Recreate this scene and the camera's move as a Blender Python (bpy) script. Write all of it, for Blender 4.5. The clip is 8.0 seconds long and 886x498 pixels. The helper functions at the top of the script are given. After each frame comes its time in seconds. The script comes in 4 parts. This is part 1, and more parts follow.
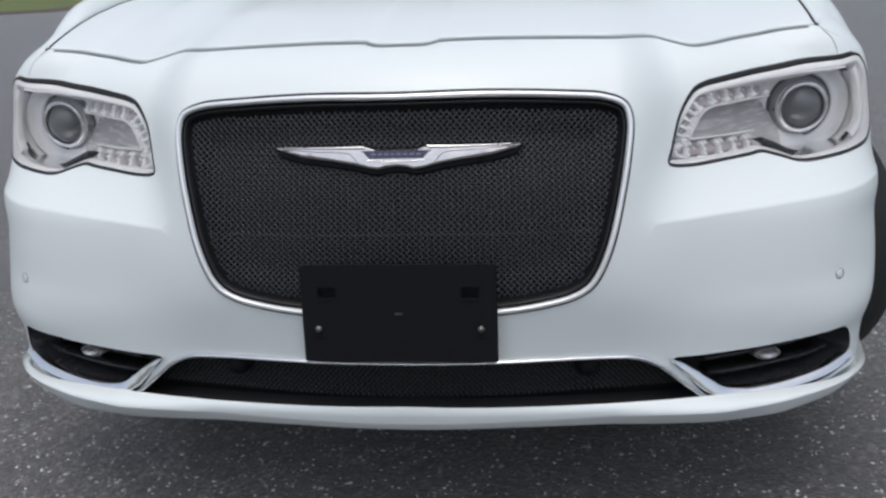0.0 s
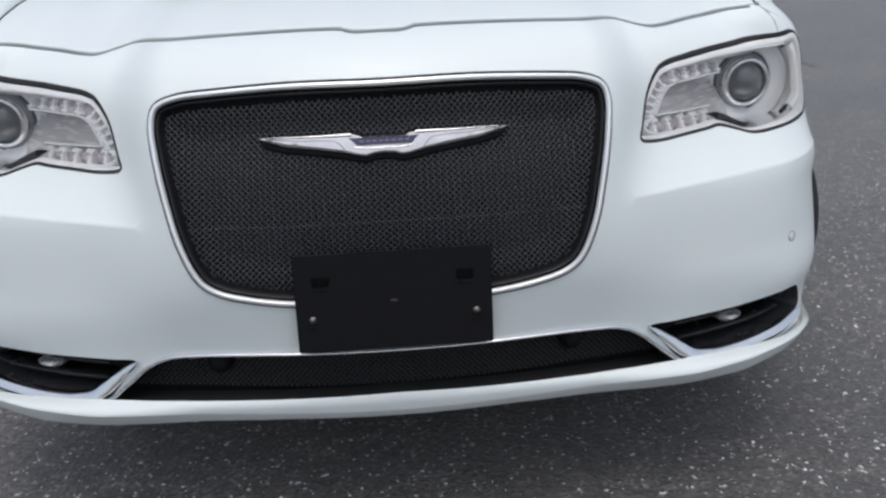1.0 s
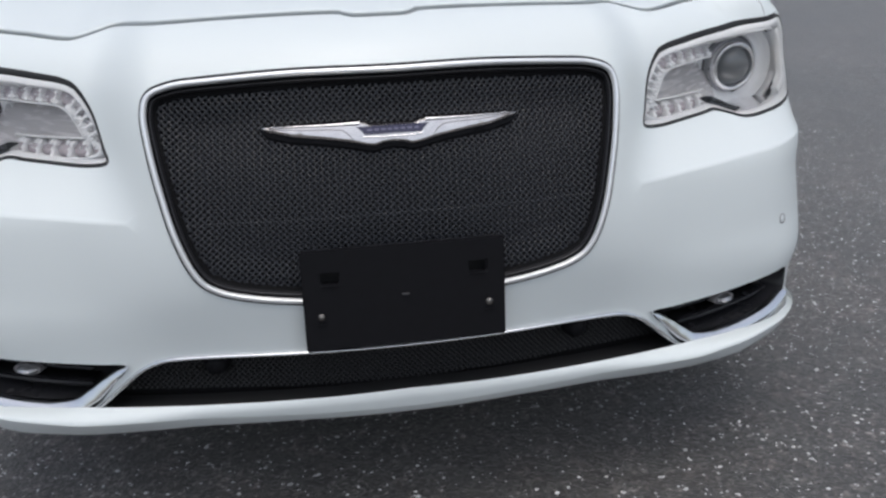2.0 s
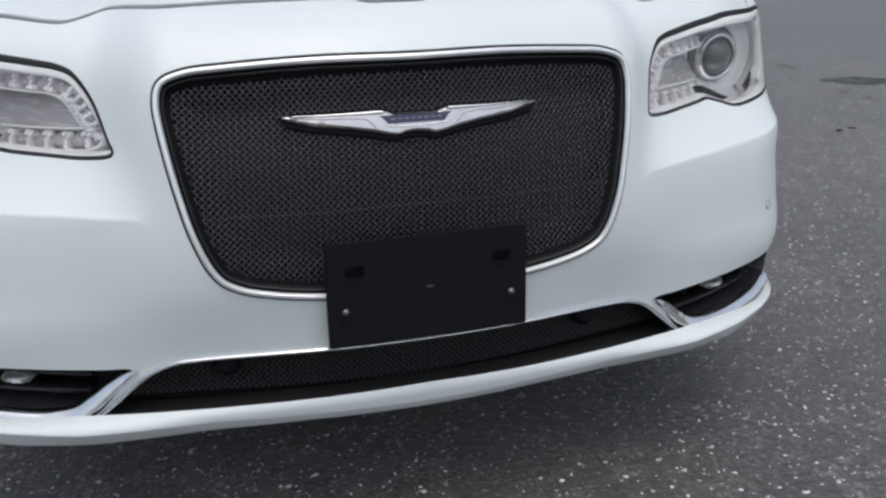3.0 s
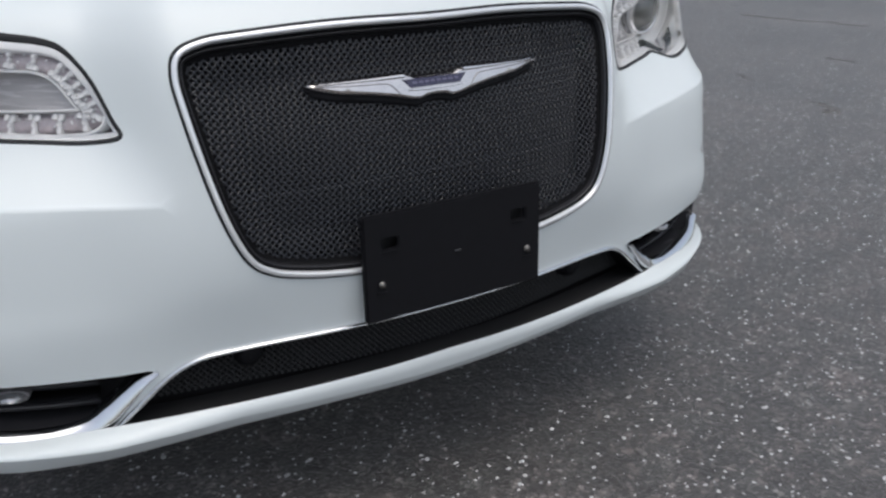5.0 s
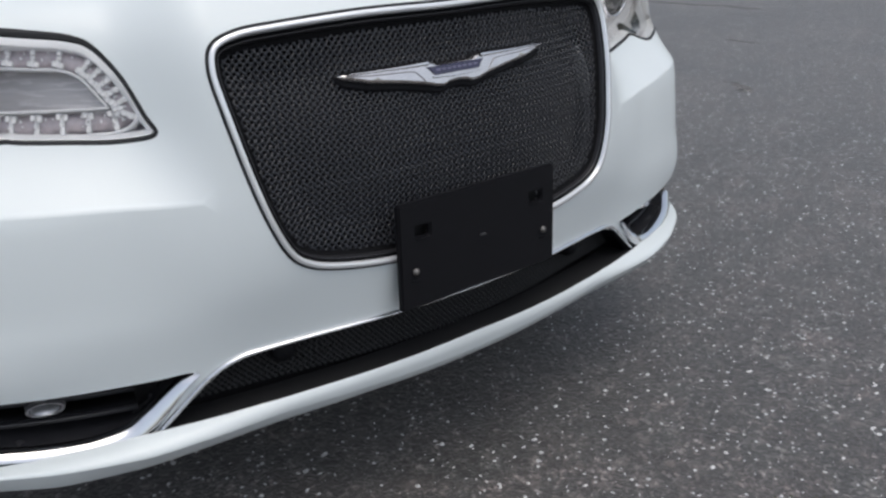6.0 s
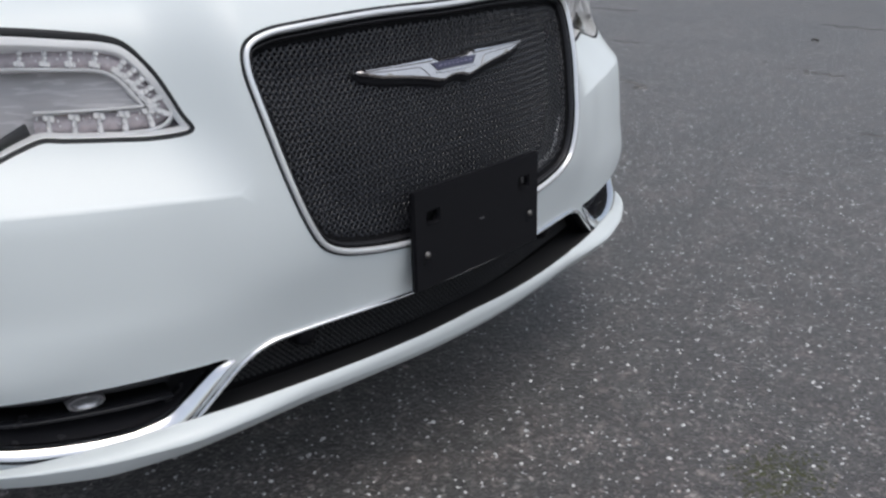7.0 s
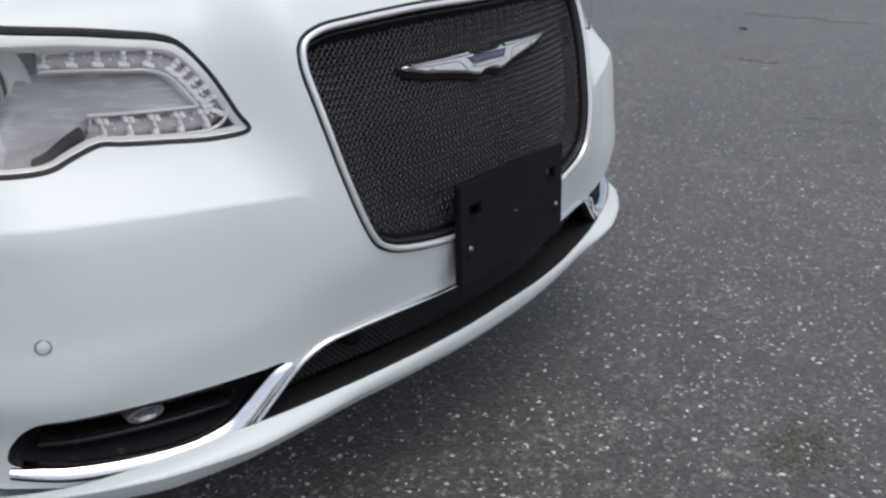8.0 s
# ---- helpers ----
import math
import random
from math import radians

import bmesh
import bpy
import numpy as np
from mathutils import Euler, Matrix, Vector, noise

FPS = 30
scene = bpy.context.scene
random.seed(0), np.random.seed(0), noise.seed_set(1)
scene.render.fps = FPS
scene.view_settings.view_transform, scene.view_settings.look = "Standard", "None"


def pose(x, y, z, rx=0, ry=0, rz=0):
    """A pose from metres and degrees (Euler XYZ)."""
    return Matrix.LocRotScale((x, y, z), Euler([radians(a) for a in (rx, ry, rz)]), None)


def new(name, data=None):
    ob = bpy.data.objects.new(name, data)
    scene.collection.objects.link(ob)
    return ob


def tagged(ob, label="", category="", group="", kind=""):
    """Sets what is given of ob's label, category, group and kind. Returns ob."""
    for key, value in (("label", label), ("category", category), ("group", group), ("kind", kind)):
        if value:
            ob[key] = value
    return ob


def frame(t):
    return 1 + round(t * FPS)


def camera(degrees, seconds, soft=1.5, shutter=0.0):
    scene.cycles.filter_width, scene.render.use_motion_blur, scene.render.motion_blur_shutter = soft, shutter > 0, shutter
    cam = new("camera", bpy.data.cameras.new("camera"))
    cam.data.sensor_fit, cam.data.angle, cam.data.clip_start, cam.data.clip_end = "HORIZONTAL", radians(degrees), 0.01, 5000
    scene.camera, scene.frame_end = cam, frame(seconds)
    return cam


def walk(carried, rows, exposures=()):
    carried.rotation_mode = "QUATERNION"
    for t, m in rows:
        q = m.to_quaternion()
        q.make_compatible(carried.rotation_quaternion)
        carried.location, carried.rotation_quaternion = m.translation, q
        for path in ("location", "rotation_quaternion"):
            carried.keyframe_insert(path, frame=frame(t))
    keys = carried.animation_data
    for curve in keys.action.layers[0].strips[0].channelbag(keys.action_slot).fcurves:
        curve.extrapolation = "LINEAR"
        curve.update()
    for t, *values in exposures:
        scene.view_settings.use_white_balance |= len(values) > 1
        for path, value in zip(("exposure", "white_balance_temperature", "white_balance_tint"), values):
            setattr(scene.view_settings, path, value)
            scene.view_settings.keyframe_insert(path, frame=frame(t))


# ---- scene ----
cam = camera(51.12, 8.0, soft=2.55)
PATH = [
    (0.0, 0.2414, -1.4595, 1.0334, 73.410, 2.186, 5.648),
    (0.5, 0.0917, -1.4772, 1.0360, 72.958, 2.478, -0.304),
    (1.0, 0.0021, -1.4776, 1.0399, 72.253, 2.502, -4.083),
    (2.5, -0.2756, -1.3622, 1.0470, 70.492, 1.245, -13.484),
    (3.0, -0.3905, -1.3331, 1.0409, 70.337, 0.537, -17.395),
    (3.5, -0.4909, -1.3111, 1.0404, 70.458, 0.176, -21.326),
    (4.0, -0.5750, -1.2823, 1.0438, 70.151, 0.074, -24.942),
    (4.5, -0.6833, -1.2178, 1.0359, 69.222, -0.012, -29.303),
    (6.0, -0.9520, -1.0341, 1.0246, 67.948, 0.566, -40.220),
    (6.5, -1.0906, -0.9994, 1.0283, 68.164, 0.103, -44.960),
    (7.0, -1.1802, -0.9610, 1.0306, 68.228, -0.041, -48.309),
    (7.5, -1.2474, -0.8931, 1.0270, 68.057, -0.172, -51.168),
    (8.0, -1.3104, -0.7978, 1.0312, 67.835, -0.107, -53.877),
]
walk(cam, [(t, pose(x, y, z, rx, ry, rz)) for t, x, y, z, rx, ry, rz in PATH], exposures=[(0.0, 0.25, 6450, 8), (1.2, 0.25, 6450, 8), (3.2, 0.18, 6450, 8), (8.0, 0.16, 6450, 8)])

# ---- world, sun, exposure ----
SUN_UP, SUN_ROUND = 72.0, 180.0
world = bpy.data.worlds.new("overcast_sky")
scene.world = world
world.use_nodes = True
wn, wl = world.node_tree.nodes, world.node_tree.links
sky = wn.new("ShaderNodeTexSky")
sky.sky_type = "NISHITA"
sky.sun_disc = False
sky.sun_elevation, sky.sun_rotation = radians(SUN_UP), radians(SUN_ROUND)
sky.dust_density, sky.air_density, sky.ozone_density = 4.0, 1.0, 1.0
tone = wn.new("ShaderNodeHueSaturation")
tone.inputs["Saturation"].default_value = 0.60
wl.new(sky.outputs["Color"], tone.inputs["Color"])
wl.new(tone.outputs["Color"], wn["Background"].inputs["Color"])
wn["Background"].inputs["Strength"].default_value = 0.15
sun = new("sun", bpy.data.lights.new("sun", "SUN"))
sun.data.energy, sun.data.angle, sun.data.color = 0.25, radians(60), (1.0, 0.99, 0.97)
sun.rotation_euler = (radians(90 - SUN_UP), 0, radians(180 - SUN_ROUND))


# ---- materials ----
def material(name, color, rough=0.5, metal=0.0, coat=0.0, spec=0.5, var=0.0, scale=8.0, bump=0.0, bump_scale=200.0, rvar=0.0):
    m = bpy.data.materials.new(name)
    m.use_nodes = True
    n, l = m.node_tree.nodes, m.node_tree.links
    b = n["Principled BSDF"]
    b.inputs["Base Color"].default_value = (*color, 1)
    b.inputs["Roughness"].default_value = rough
    b.inputs["Metallic"].default_value = metal
    b.inputs["Coat Weight"].default_value = coat
    b.inputs["Coat Roughness"].default_value = 0.06
    b.inputs["Specular IOR Level"].default_value = spec
    co = n.new("ShaderNodeTexCoord")
    if var or rvar:
        t1 = n.new("ShaderNodeTexNoise")
        t1.inputs["Scale"].default_value, t1.inputs["Detail"].default_value = 1.0 if isinstance(scale, tuple) else scale, 6
        if isinstance(scale, tuple):
            stretch = n.new("ShaderNodeMapping")
            stretch.inputs["Scale"].default_value = scale
            l.new(co.outputs["Object"], stretch.inputs["Vector"])
            l.new(stretch.outputs["Vector"], t1.inputs["Vector"])
        else:
            l.new(co.outputs["Object"], t1.inputs["Vector"])
        if var:
            mix = n.new("ShaderNodeMix")
            mix.data_type = "RGBA"
            mix.inputs["A"].default_value = (*[c * (1 - var) for c in color], 1)
            mix.inputs["B"].default_value = (*[min(1, c * (1 + var)) for c in color], 1)
            l.new(t1.outputs["Fac"], mix.inputs["Factor"])
            l.new(mix.outputs["Result"], b.inputs["Base Color"])
        if rvar:
            mr = n.new("ShaderNodeMapRange")
            mr.inputs["To Min"].default_value, mr.inputs["To Max"].default_value = rough - rvar, rough + rvar
            l.new(t1.outputs["Fac"], mr.inputs["Value"])
            l.new(mr.outputs["Result"], b.inputs["Roughness"])
    if bump:
        t2 = n.new("ShaderNodeTexNoise")
        t2.inputs["Scale"].default_value, t2.inputs["Detail"].default_value = bump_scale, 4
        l.new(co.outputs["Object"], t2.inputs["Vector"])
        bp = n.new("ShaderNodeBump")
        bp.inputs["Strength"].default_value, bp.inputs["Distance"].default_value = bump, 0.002
        l.new(t2.outputs["Fac"], bp.inputs["Height"])
        l.new(bp.outputs["Normal"], b.inputs["Normal"])
    return m


def asphalt_material():
    """Worn asphalt: dark binder, grey stones of many tones, some pale chips, stains a step or two across."""
    m = bpy.data.materials.new("worn_asphalt")
    m.use_nodes = True
    n, l = m.node_tree.nodes, m.node_tree.links
    b = n["Principled BSDF"]
    b.inputs["Roughness"].default_value = 0.60
    b.inputs["Specular IOR Level"].default_value = 0.9
    b.inputs["Sheen Weight"].default_value = 0.38
    b.inputs["Sheen Roughness"].default_value = 0.45
    b.inputs["Sheen Tint"].default_value = (0.95, 0.92, 0.90, 1)
    co = n.new("ShaderNodeTexCoord")

    def noise_tex(scale, detail, rough):
        t = n.new("ShaderNodeTexNoise")
        t.inputs["Scale"].default_value, t.inputs["Detail"].default_value, t.inputs["Roughness"].default_value = scale, detail, rough
        l.new(co.outputs["Object"], t.inputs["Vector"])
        return t

    def ramp(source, *stops):
        c = n.new("ShaderNodeValToRGB")
        while len(c.color_ramp.elements) < len(stops):
            c.color_ramp.elements.new(0.5)
        for e, (at, col) in zip(c.color_ramp.elements, stops):
            e.position, e.color = at, (*col, 1)
        l.new(source, c.inputs["Fac"])
        return c.outputs["Color"]

    def mixed(kind, fac, a, c):
        x = n.new("ShaderNodeMix")
        x.data_type, x.blend_type = "RGBA", kind
        if isinstance(fac, float):
            x.inputs["Factor"].default_value = fac
        else:
            l.new(fac, x.inputs["Factor"])
        l.new(a, x.inputs["A"])
        if isinstance(c, tuple):
            x.inputs["B"].default_value = (*c, 1)
        else:
            l.new(c, x.inputs["B"])
        return x.outputs["Result"]

    def math_node(kind, a, c):
        x = n.new("ShaderNodeMath")
        x.operation = kind
        l.new(a, x.inputs[0])
        if isinstance(c, float):
            x.inputs[1].default_value = c
        else:
            l.new(c, x.inputs[1])
        return x.outputs["Value"]

    warp = noise_tex(60, 3, 0.6)
    add = n.new("ShaderNodeMix")
    add.data_type, add.blend_type = "RGBA", "LINEAR_LIGHT"
    add.inputs["Factor"].default_value = 0.012
    l.new(co.outputs["Object"], add.inputs["A"])
    l.new(warp.outputs["Color"], add.inputs["B"])

    def cells(scale):
        v = n.new("ShaderNodeTexVoronoi")
        v.inputs["Scale"].default_value = scale
        l.new(add.outputs["Result"], v.inputs["Vector"])
        q = n.new("ShaderNodeSeparateColor")
        l.new(v.outputs["Color"], q.inputs["Color"])
        return v.outputs["Distance"], q.outputs["Red"], q.outputs["Green"]

    big, mid, fine = noise_tex(0.8, 7, 0.62), noise_tex(7, 5, 0.6), noise_tex(160, 4, 0.7)
    base = ramp(fine.outputs["Fac"], (0.34, (0.026, 0.025, 0.025)), (0.68, (0.106, 0.103, 0.104)))
    d1, r1, g1 = cells(120)
    d2, r2, g2 = cells(52)
    d3, r3, g3 = cells(75)
    d4, r4, g4 = cells(30)
    tones = ramp(r1, (0.0, (0.016, 0.0155, 0.0155)), (0.45, (0.062, 0.060, 0.060)), (0.78, (0.165, 0.161, 0.160)), (0.93, (0.36, 0.352, 0.350)), (1.0, (0.70, 0.685, 0.68)))
    core1 = ramp(d1, (0.25, (1, 1, 1)), (0.62, (0, 0, 0)))
    col = mixed("MIX", math_node("MULTIPLY", core1, 0.8), base, tones)
    few = ramp(r2, (0.80, (0, 0, 0)), (0.97, (1, 1, 1)))
    core2 = ramp(d2, (0.12, (1, 1, 1)), (0.42, (0, 0, 0)))
    chip = math_node("MULTIPLY", few, core2)
    col = mixed("MIX", chip, col, (0.62, 0.61, 0.62))
    pit = math_node("MULTIPLY", ramp(r3, (0.70, (0, 0, 0)), (0.86, (1, 1, 1))), ramp(d3, (0.20, (1, 1, 1)), (0.5, (0, 0, 0))))
    col = mixed("MIX", math_node("MULTIPLY", pit, 0.8), col, (0.018, 0.017, 0.017))
    stone = math_node("MULTIPLY", ramp(g3, (0.72, (0, 0, 0)), (0.88, (1, 1, 1))), ramp(d3, (0.22, (1, 1, 1)), (0.55, (0, 0, 0))))
    col = mixed("MIX", math_node("MULTIPLY", stone, 0.75), col, (0.36, 0.35, 0.345))
    pale = math_node("MULTIPLY", ramp(r4, (0.66, (0, 0, 0)), (0.9, (1, 1, 1))), ramp(d4, (0.10, (1, 1, 1)), (0.5, (0, 0, 0))))
    col = mixed("MIX", math_node("MULTIPLY", pale, 0.6), col, (0.34, 0.325, 0.32))
    dim = math_node("MULTIPLY", ramp(g4, (0.66, (0, 0, 0)), (0.9, (1, 1, 1))), ramp(d4, (0.10, (1, 1, 1)), (0.55, (0, 0, 0))))
    col = mixed("MIX", math_node("MULTIPLY", dim, 0.6), col, (0.020, 0.019, 0.019))
    cloud = ramp(big.outputs["Fac"], (0.36, (0.64, 0.66, 0.67)), (0.50, (1.0, 1.0, 1.0)), (0.66, (1.34, 1.29, 1.30)))
    col = mixed("MULTIPLY", 1.0, col, cloud)
    spot = ramp(mid.outputs["Fac"], (0.38, (0.74, 0.75, 0.74)), (0.5, (1.0, 1.0, 1.0)), (0.62, (1.24, 1.23, 1.22)))
    col = mixed("MULTIPLY", 1.0, col, spot)
    worn = noise_tex(24, 4, 0.65)
    blot = ramp(worn.outputs["Fac"], (0.38, (0.68, 0.68, 0.68)), (0.50, (1.0, 1.0, 1.0)), (0.64, (1.32, 1.32, 1.32)))
    col = mixed("MULTIPLY", 1.0, col, blot)
    tint = noise_tex(9, 3, 0.6)
    hue = ramp(tint.outputs["Fac"], (0.38, (0.500, 0.492, 0.460)), (0.5, (0.515, 0.478, 0.450)), (0.62, (0.538, 0.474, 0.446)))
    col = mixed("MULTIPLY", 1.0, col, hue)
    l.new(col, b.inputs["Base Color"])
    h = math_node("ADD", math_node("MULTIPLY", fine.outputs["Fac"], 0.6), math_node("ADD", core1, core2))
    bp = n.new("ShaderNodeBump")
    bp.inputs["Strength"].default_value, bp.inputs["Distance"].default_value = 0.55, 0.0025
    l.new(h, bp.inputs["Height"])
    l.new(bp.outputs["Normal"], b.inputs["Normal"])
    return m


def clear_material(name, rough=0.02, color=(1, 1, 1)):
    """Thin clear plastic: mostly straight through, with a Fresnel gloss on top."""
    m = bpy.data.materials.new(name)
    m.use_nodes = True
    n, l = m.node_tree.nodes, m.node_tree.links
    n.remove(n["Principled BSDF"])
    tr, gl, mix, fr = n.new("ShaderNodeBsdfTransparent"), n.new("ShaderNodeBsdfGlossy"), n.new("ShaderNodeMixShader"), n.new("ShaderNodeFresnel")
    tr.inputs["Color"].default_value = (*color, 1)
    gl.inputs["Roughness"].default_value = rough
    fr.inputs["IOR"].default_value = 1.45
    l.new(fr.outputs["Fac"], mix.inputs["Fac"])
    l.new(tr.outputs["BSDF"], mix.inputs[1])
    l.new(gl.outputs["BSDF"], mix.inputs[2])
    l.new(mix.outputs["Shader"], n["Material Output"].inputs["Surface"])
    return m


PAINT = material("white_car_paint", (0.733, 0.782, 0.792), 0.48, coat=0.36, var=0.012, scale=3.0, bump=0.015, bump_scale=900)
CHROME = material("chrome", (0.82, 0.82, 0.84), 0.09, metal=1.0, rvar=0.03, scale=40)
SATIN = material("satin_chrome", (0.74, 0.705, 0.69), 0.20, metal=1.0, var=0.10, rvar=0.05, scale=55, bump=0.10, bump_scale=45)
RING = material("polished_ring", (0.86, 0.87, 0.88), 0.20, metal=0.5, coat=0.4, rvar=0.03, scale=30)
BLACK = material("black_plastic", (0.006, 0.006, 0.008), 0.6, spec=0.2, var=0.25, scale=60, bump=0.25, bump_scale=900)
LOWER_WIRE = material("dark_coated_wire", (0.026, 0.026, 0.028), 0.35, var=0.3, scale=120, rvar=0.08)
GLOSS_BLACK = material("gloss_black_plastic", (0.034, 0.034, 0.038), 0.26, var=0.2, scale=25, rvar=0.05)
WIRE = material("black_coated_wire", (0.022, 0.024, 0.031), 0.30, spec=0.65, var=0.2, scale=120, rvar=0.06)
RIM_BLACK = material("matt_black_rim", (0.005, 0.005, 0.006), 0.7, spec=0.12, var=0.2, scale=40, bump=0.1, bump_scale=700)
BEAD = material("dark_grey_bead", (0.030, 0.030, 0.034), 0.35, metal=0.3, var=0.15, scale=60)
# near black: stands in for unlit depth in openings; also the underbody's colour
DARK = material("cavity_shade_and_underbody", (0.010, 0.010, 0.011), 0.85, var=0.2, scale=30)
SEAM = material("dark_rubber_seal", (0.015, 0.016, 0.018), 0.7, var=0.2, scale=60)
RUBBER = material("tyre_rubber", (0.011, 0.011, 0.012), 0.75, var=0.3, scale=30, bump=0.3, bump_scale=300)
ALLOY = material("alloy_rim", (0.55, 0.55, 0.57), 0.3, metal=1.0, rvar=0.08, scale=20)
REFLECTOR = material("reflector_chrome", (0.93, 0.92, 0.93), 0.18, metal=1.0, rvar=0.05, scale=60)
LAMP_MID = material("lamp_shell_grey", (0.97, 0.965, 0.97), 0.20, var=0.08, scale=30, rvar=0.08)
LAMP_GREY = material("lamp_inner_grey", (0.30, 0.29, 0.30), 0.3, metal=0.5, var=0.35, scale=22, rvar=0.12)
SIGNAL = material("turn_signal_reflector", (0.62, 0.60, 0.605), 0.26, metal=0.1, var=0.30, scale=(14, 30, 170), rvar=0.10)
LAMP_DARK = material("lamp_dark_grey", (0.10, 0.095, 0.10), 0.3, metal=0.4, var=0.3, scale=30, rvar=0.1)
LAMP_SILVER = material("lamp_silver", (0.98, 0.975, 0.985), 0.22, coat=0.3, var=0.06, scale=40)
LED_CELL = material("led_reflector_cell", (0.56, 0.495, 0.52), 0.18, metal=0.1, coat=0.8, var=0.35, scale=110, bump=0.7, bump_scale=260)
FOG_GLASS = material("fog_lamp_glass", (0.55, 0.55, 0.57), 0.10, metal=0.6, coat=1.0, var=0.4, scale=120, bump=1.0, bump_scale=110)
LED = material("led_optic", (0.99, 0.98, 0.985), 0.12, coat=0.3, var=0.05, scale=150)
LED_RIB = material("led_rib_white", (0.98, 0.965, 0.975), 0.15, coat=0.3, var=0.05, scale=150, bump=0.3, bump_scale=220)
LENS = clear_material("clear_lamp_lens")
PROJECTOR = material("projector_glass", (0.10, 0.102, 0.108), 0.06, coat=1.0, var=0.2, scale=20)
BLUE = material("dark_blue_enamel", (0.022, 0.019, 0.062), 0.3, coat=1.0, var=0.15, scale=80)
BADGE_MARK = material("worn_badge_mark", (0.15, 0.14, 0.22), 0.35, metal=0.4, var=0.3, scale=120)
STEEL = material("zinc_screw", (0.22, 0.21, 0.20), 0.5, metal=1.0, var=0.15, scale=200)
MARK = material("moulded_mark", (0.05, 0.05, 0.055), 0.5, var=0.2, scale=200)
GLASS = material("tinted_glass", (0.02, 0.025, 0.025), 0.04, coat=1.0, var=0.1, scale=3)
LEAF = material("dry_leaf", (0.05, 0.035, 0.025), 0.8, var=0.4, scale=60)
ASPHALT = asphalt_material()
TAR = material("tar_repair", (0.052, 0.050, 0.050), 0.6, var=0.4, scale=25, bump=0.6, bump_scale=120)
CRACK = material("gritty_crack_fill", (0.135, 0.130, 0.126), 0.8, var=0.6, scale=30, bump=0.6, bump_scale=150)
CHIPS = material("pale_stone_chip", (0.66, 0.65, 0.645), 0.8, var=0.65, scale=55)
GRASS = material("grass", (0.10, 0.125, 0.03), 0.9, var=0.5, scale=1.5, bump=0.5, bump_scale=30)
MOSS = material("olive_moss", (0.075, 0.080, 0.045), 0.95, var=0.4, scale=60)
SOIL = material("dry_soil_edge", (0.085, 0.07, 0.06), 0.95, var=0.35, scale=4, bump=0.4, bump_scale=40)


# ---- building helpers ----
def part(name, verts, faces, mat, parent=None, label="", normals=None, smooth=True):
    me = bpy.data.meshes.new(name)
    me.from_pydata([tuple(map(float, v)) for v in verts], [], [tuple(map(int, q)) for q in faces])
    me.materials.append(mat)
    if smooth:
        me.shade_smooth()
    me.update()
    if normals is not None:
        me.normals_split_custom_set_from_vertices([tuple(map(float, v)) for v in normals])
    ob = new(name, me)
    ob.parent = parent
    return tagged(ob, label) if label else ob


def bm_part(name, bm, mat, parent=None, label="", smooth=True, sharp=40):
    bmesh.ops.recalc_face_normals(bm, faces=bm.faces)
    me = bpy.data.meshes.new(name)
    bm.to_mesh(me)
    bm.free()
    me.materials.append(mat)
    if smooth:
        me.shade_smooth()
        me.set_sharp_from_angle(angle=radians(sharp))
    ob = new(name, me)
    ob.parent = parent
    return tagged(ob, label) if label else ob


def curve(points, n=8, closed=False, mirror=False):
    """A smooth line through a few points."""
    p = np.array(points, float)
    if closed:
        q = np.vstack([p[-1], p, p[:2]])
    else:
        first = p[1] * (-1, 1) if mirror else 2 * p[0] - p[1]
        q = np.vstack([first, p, 2 * p[-1] - p[-2]])
    out = []
    for i in range(1, len(q) - 2):
        a, b, c, d = q[i - 1:i + 3]
        for k in range(n):
            t = k / n
            out.append(0.5 * (2 * b + (c - a) * t + (2 * a - 5 * b + 4 * c - d) * t * t + (3 * b - a - 3 * c + d) * t ** 3))
    if not closed:
        out.append(q[-2])
    return np.array(out)


def both(half):
    """A half line from the middle to its right end, mirrored to run from left to right."""
    half = np.asarray(half)
    return np.vstack([half[:0:-1] * (-1, 1), half])


def smooth_step(a, b, x):
    t = np.clip((x - a) / (b - a), 0, 1)
    return t * t * (3 - 2 * t)


# ---- the shape of the car's front: a plan line round the bumper and an inset that grows with height ----
PLAN = curve([(0, .03), (.18, .041), (.36, .076), (.54, .122), (.68, .170), (.786, .224), (.862, .305), (.899, .425), (.919, .61), (.930, .85), (.933, 1.2), (.935, 2.2), (.935, 3.6), (.92, 4.6), (.895, 4.98)], 24, mirror=True)
RUN = np.r_[0, np.cumsum(np.hypot(*np.diff(PLAN, axis=0).T))]
DIRX, DIRY = np.gradient(PLAN[:, 0], RUN), np.gradient(PLAN[:, 1], RUN)
HEIGHTS = [.20, .30, .47, .611, .6140, .617, .70, .76, .82, .86, .89, .91, .925]
INSET_MID = [0, 0, 0, .0044, .0048, .0052, .012, .021, .034, .054, .085, .125, .175]
INSET_OUT = [0, 0, 0, -.0053, -.0043, -.0018, .050, .072, .095, .125, .17, .22, .27]


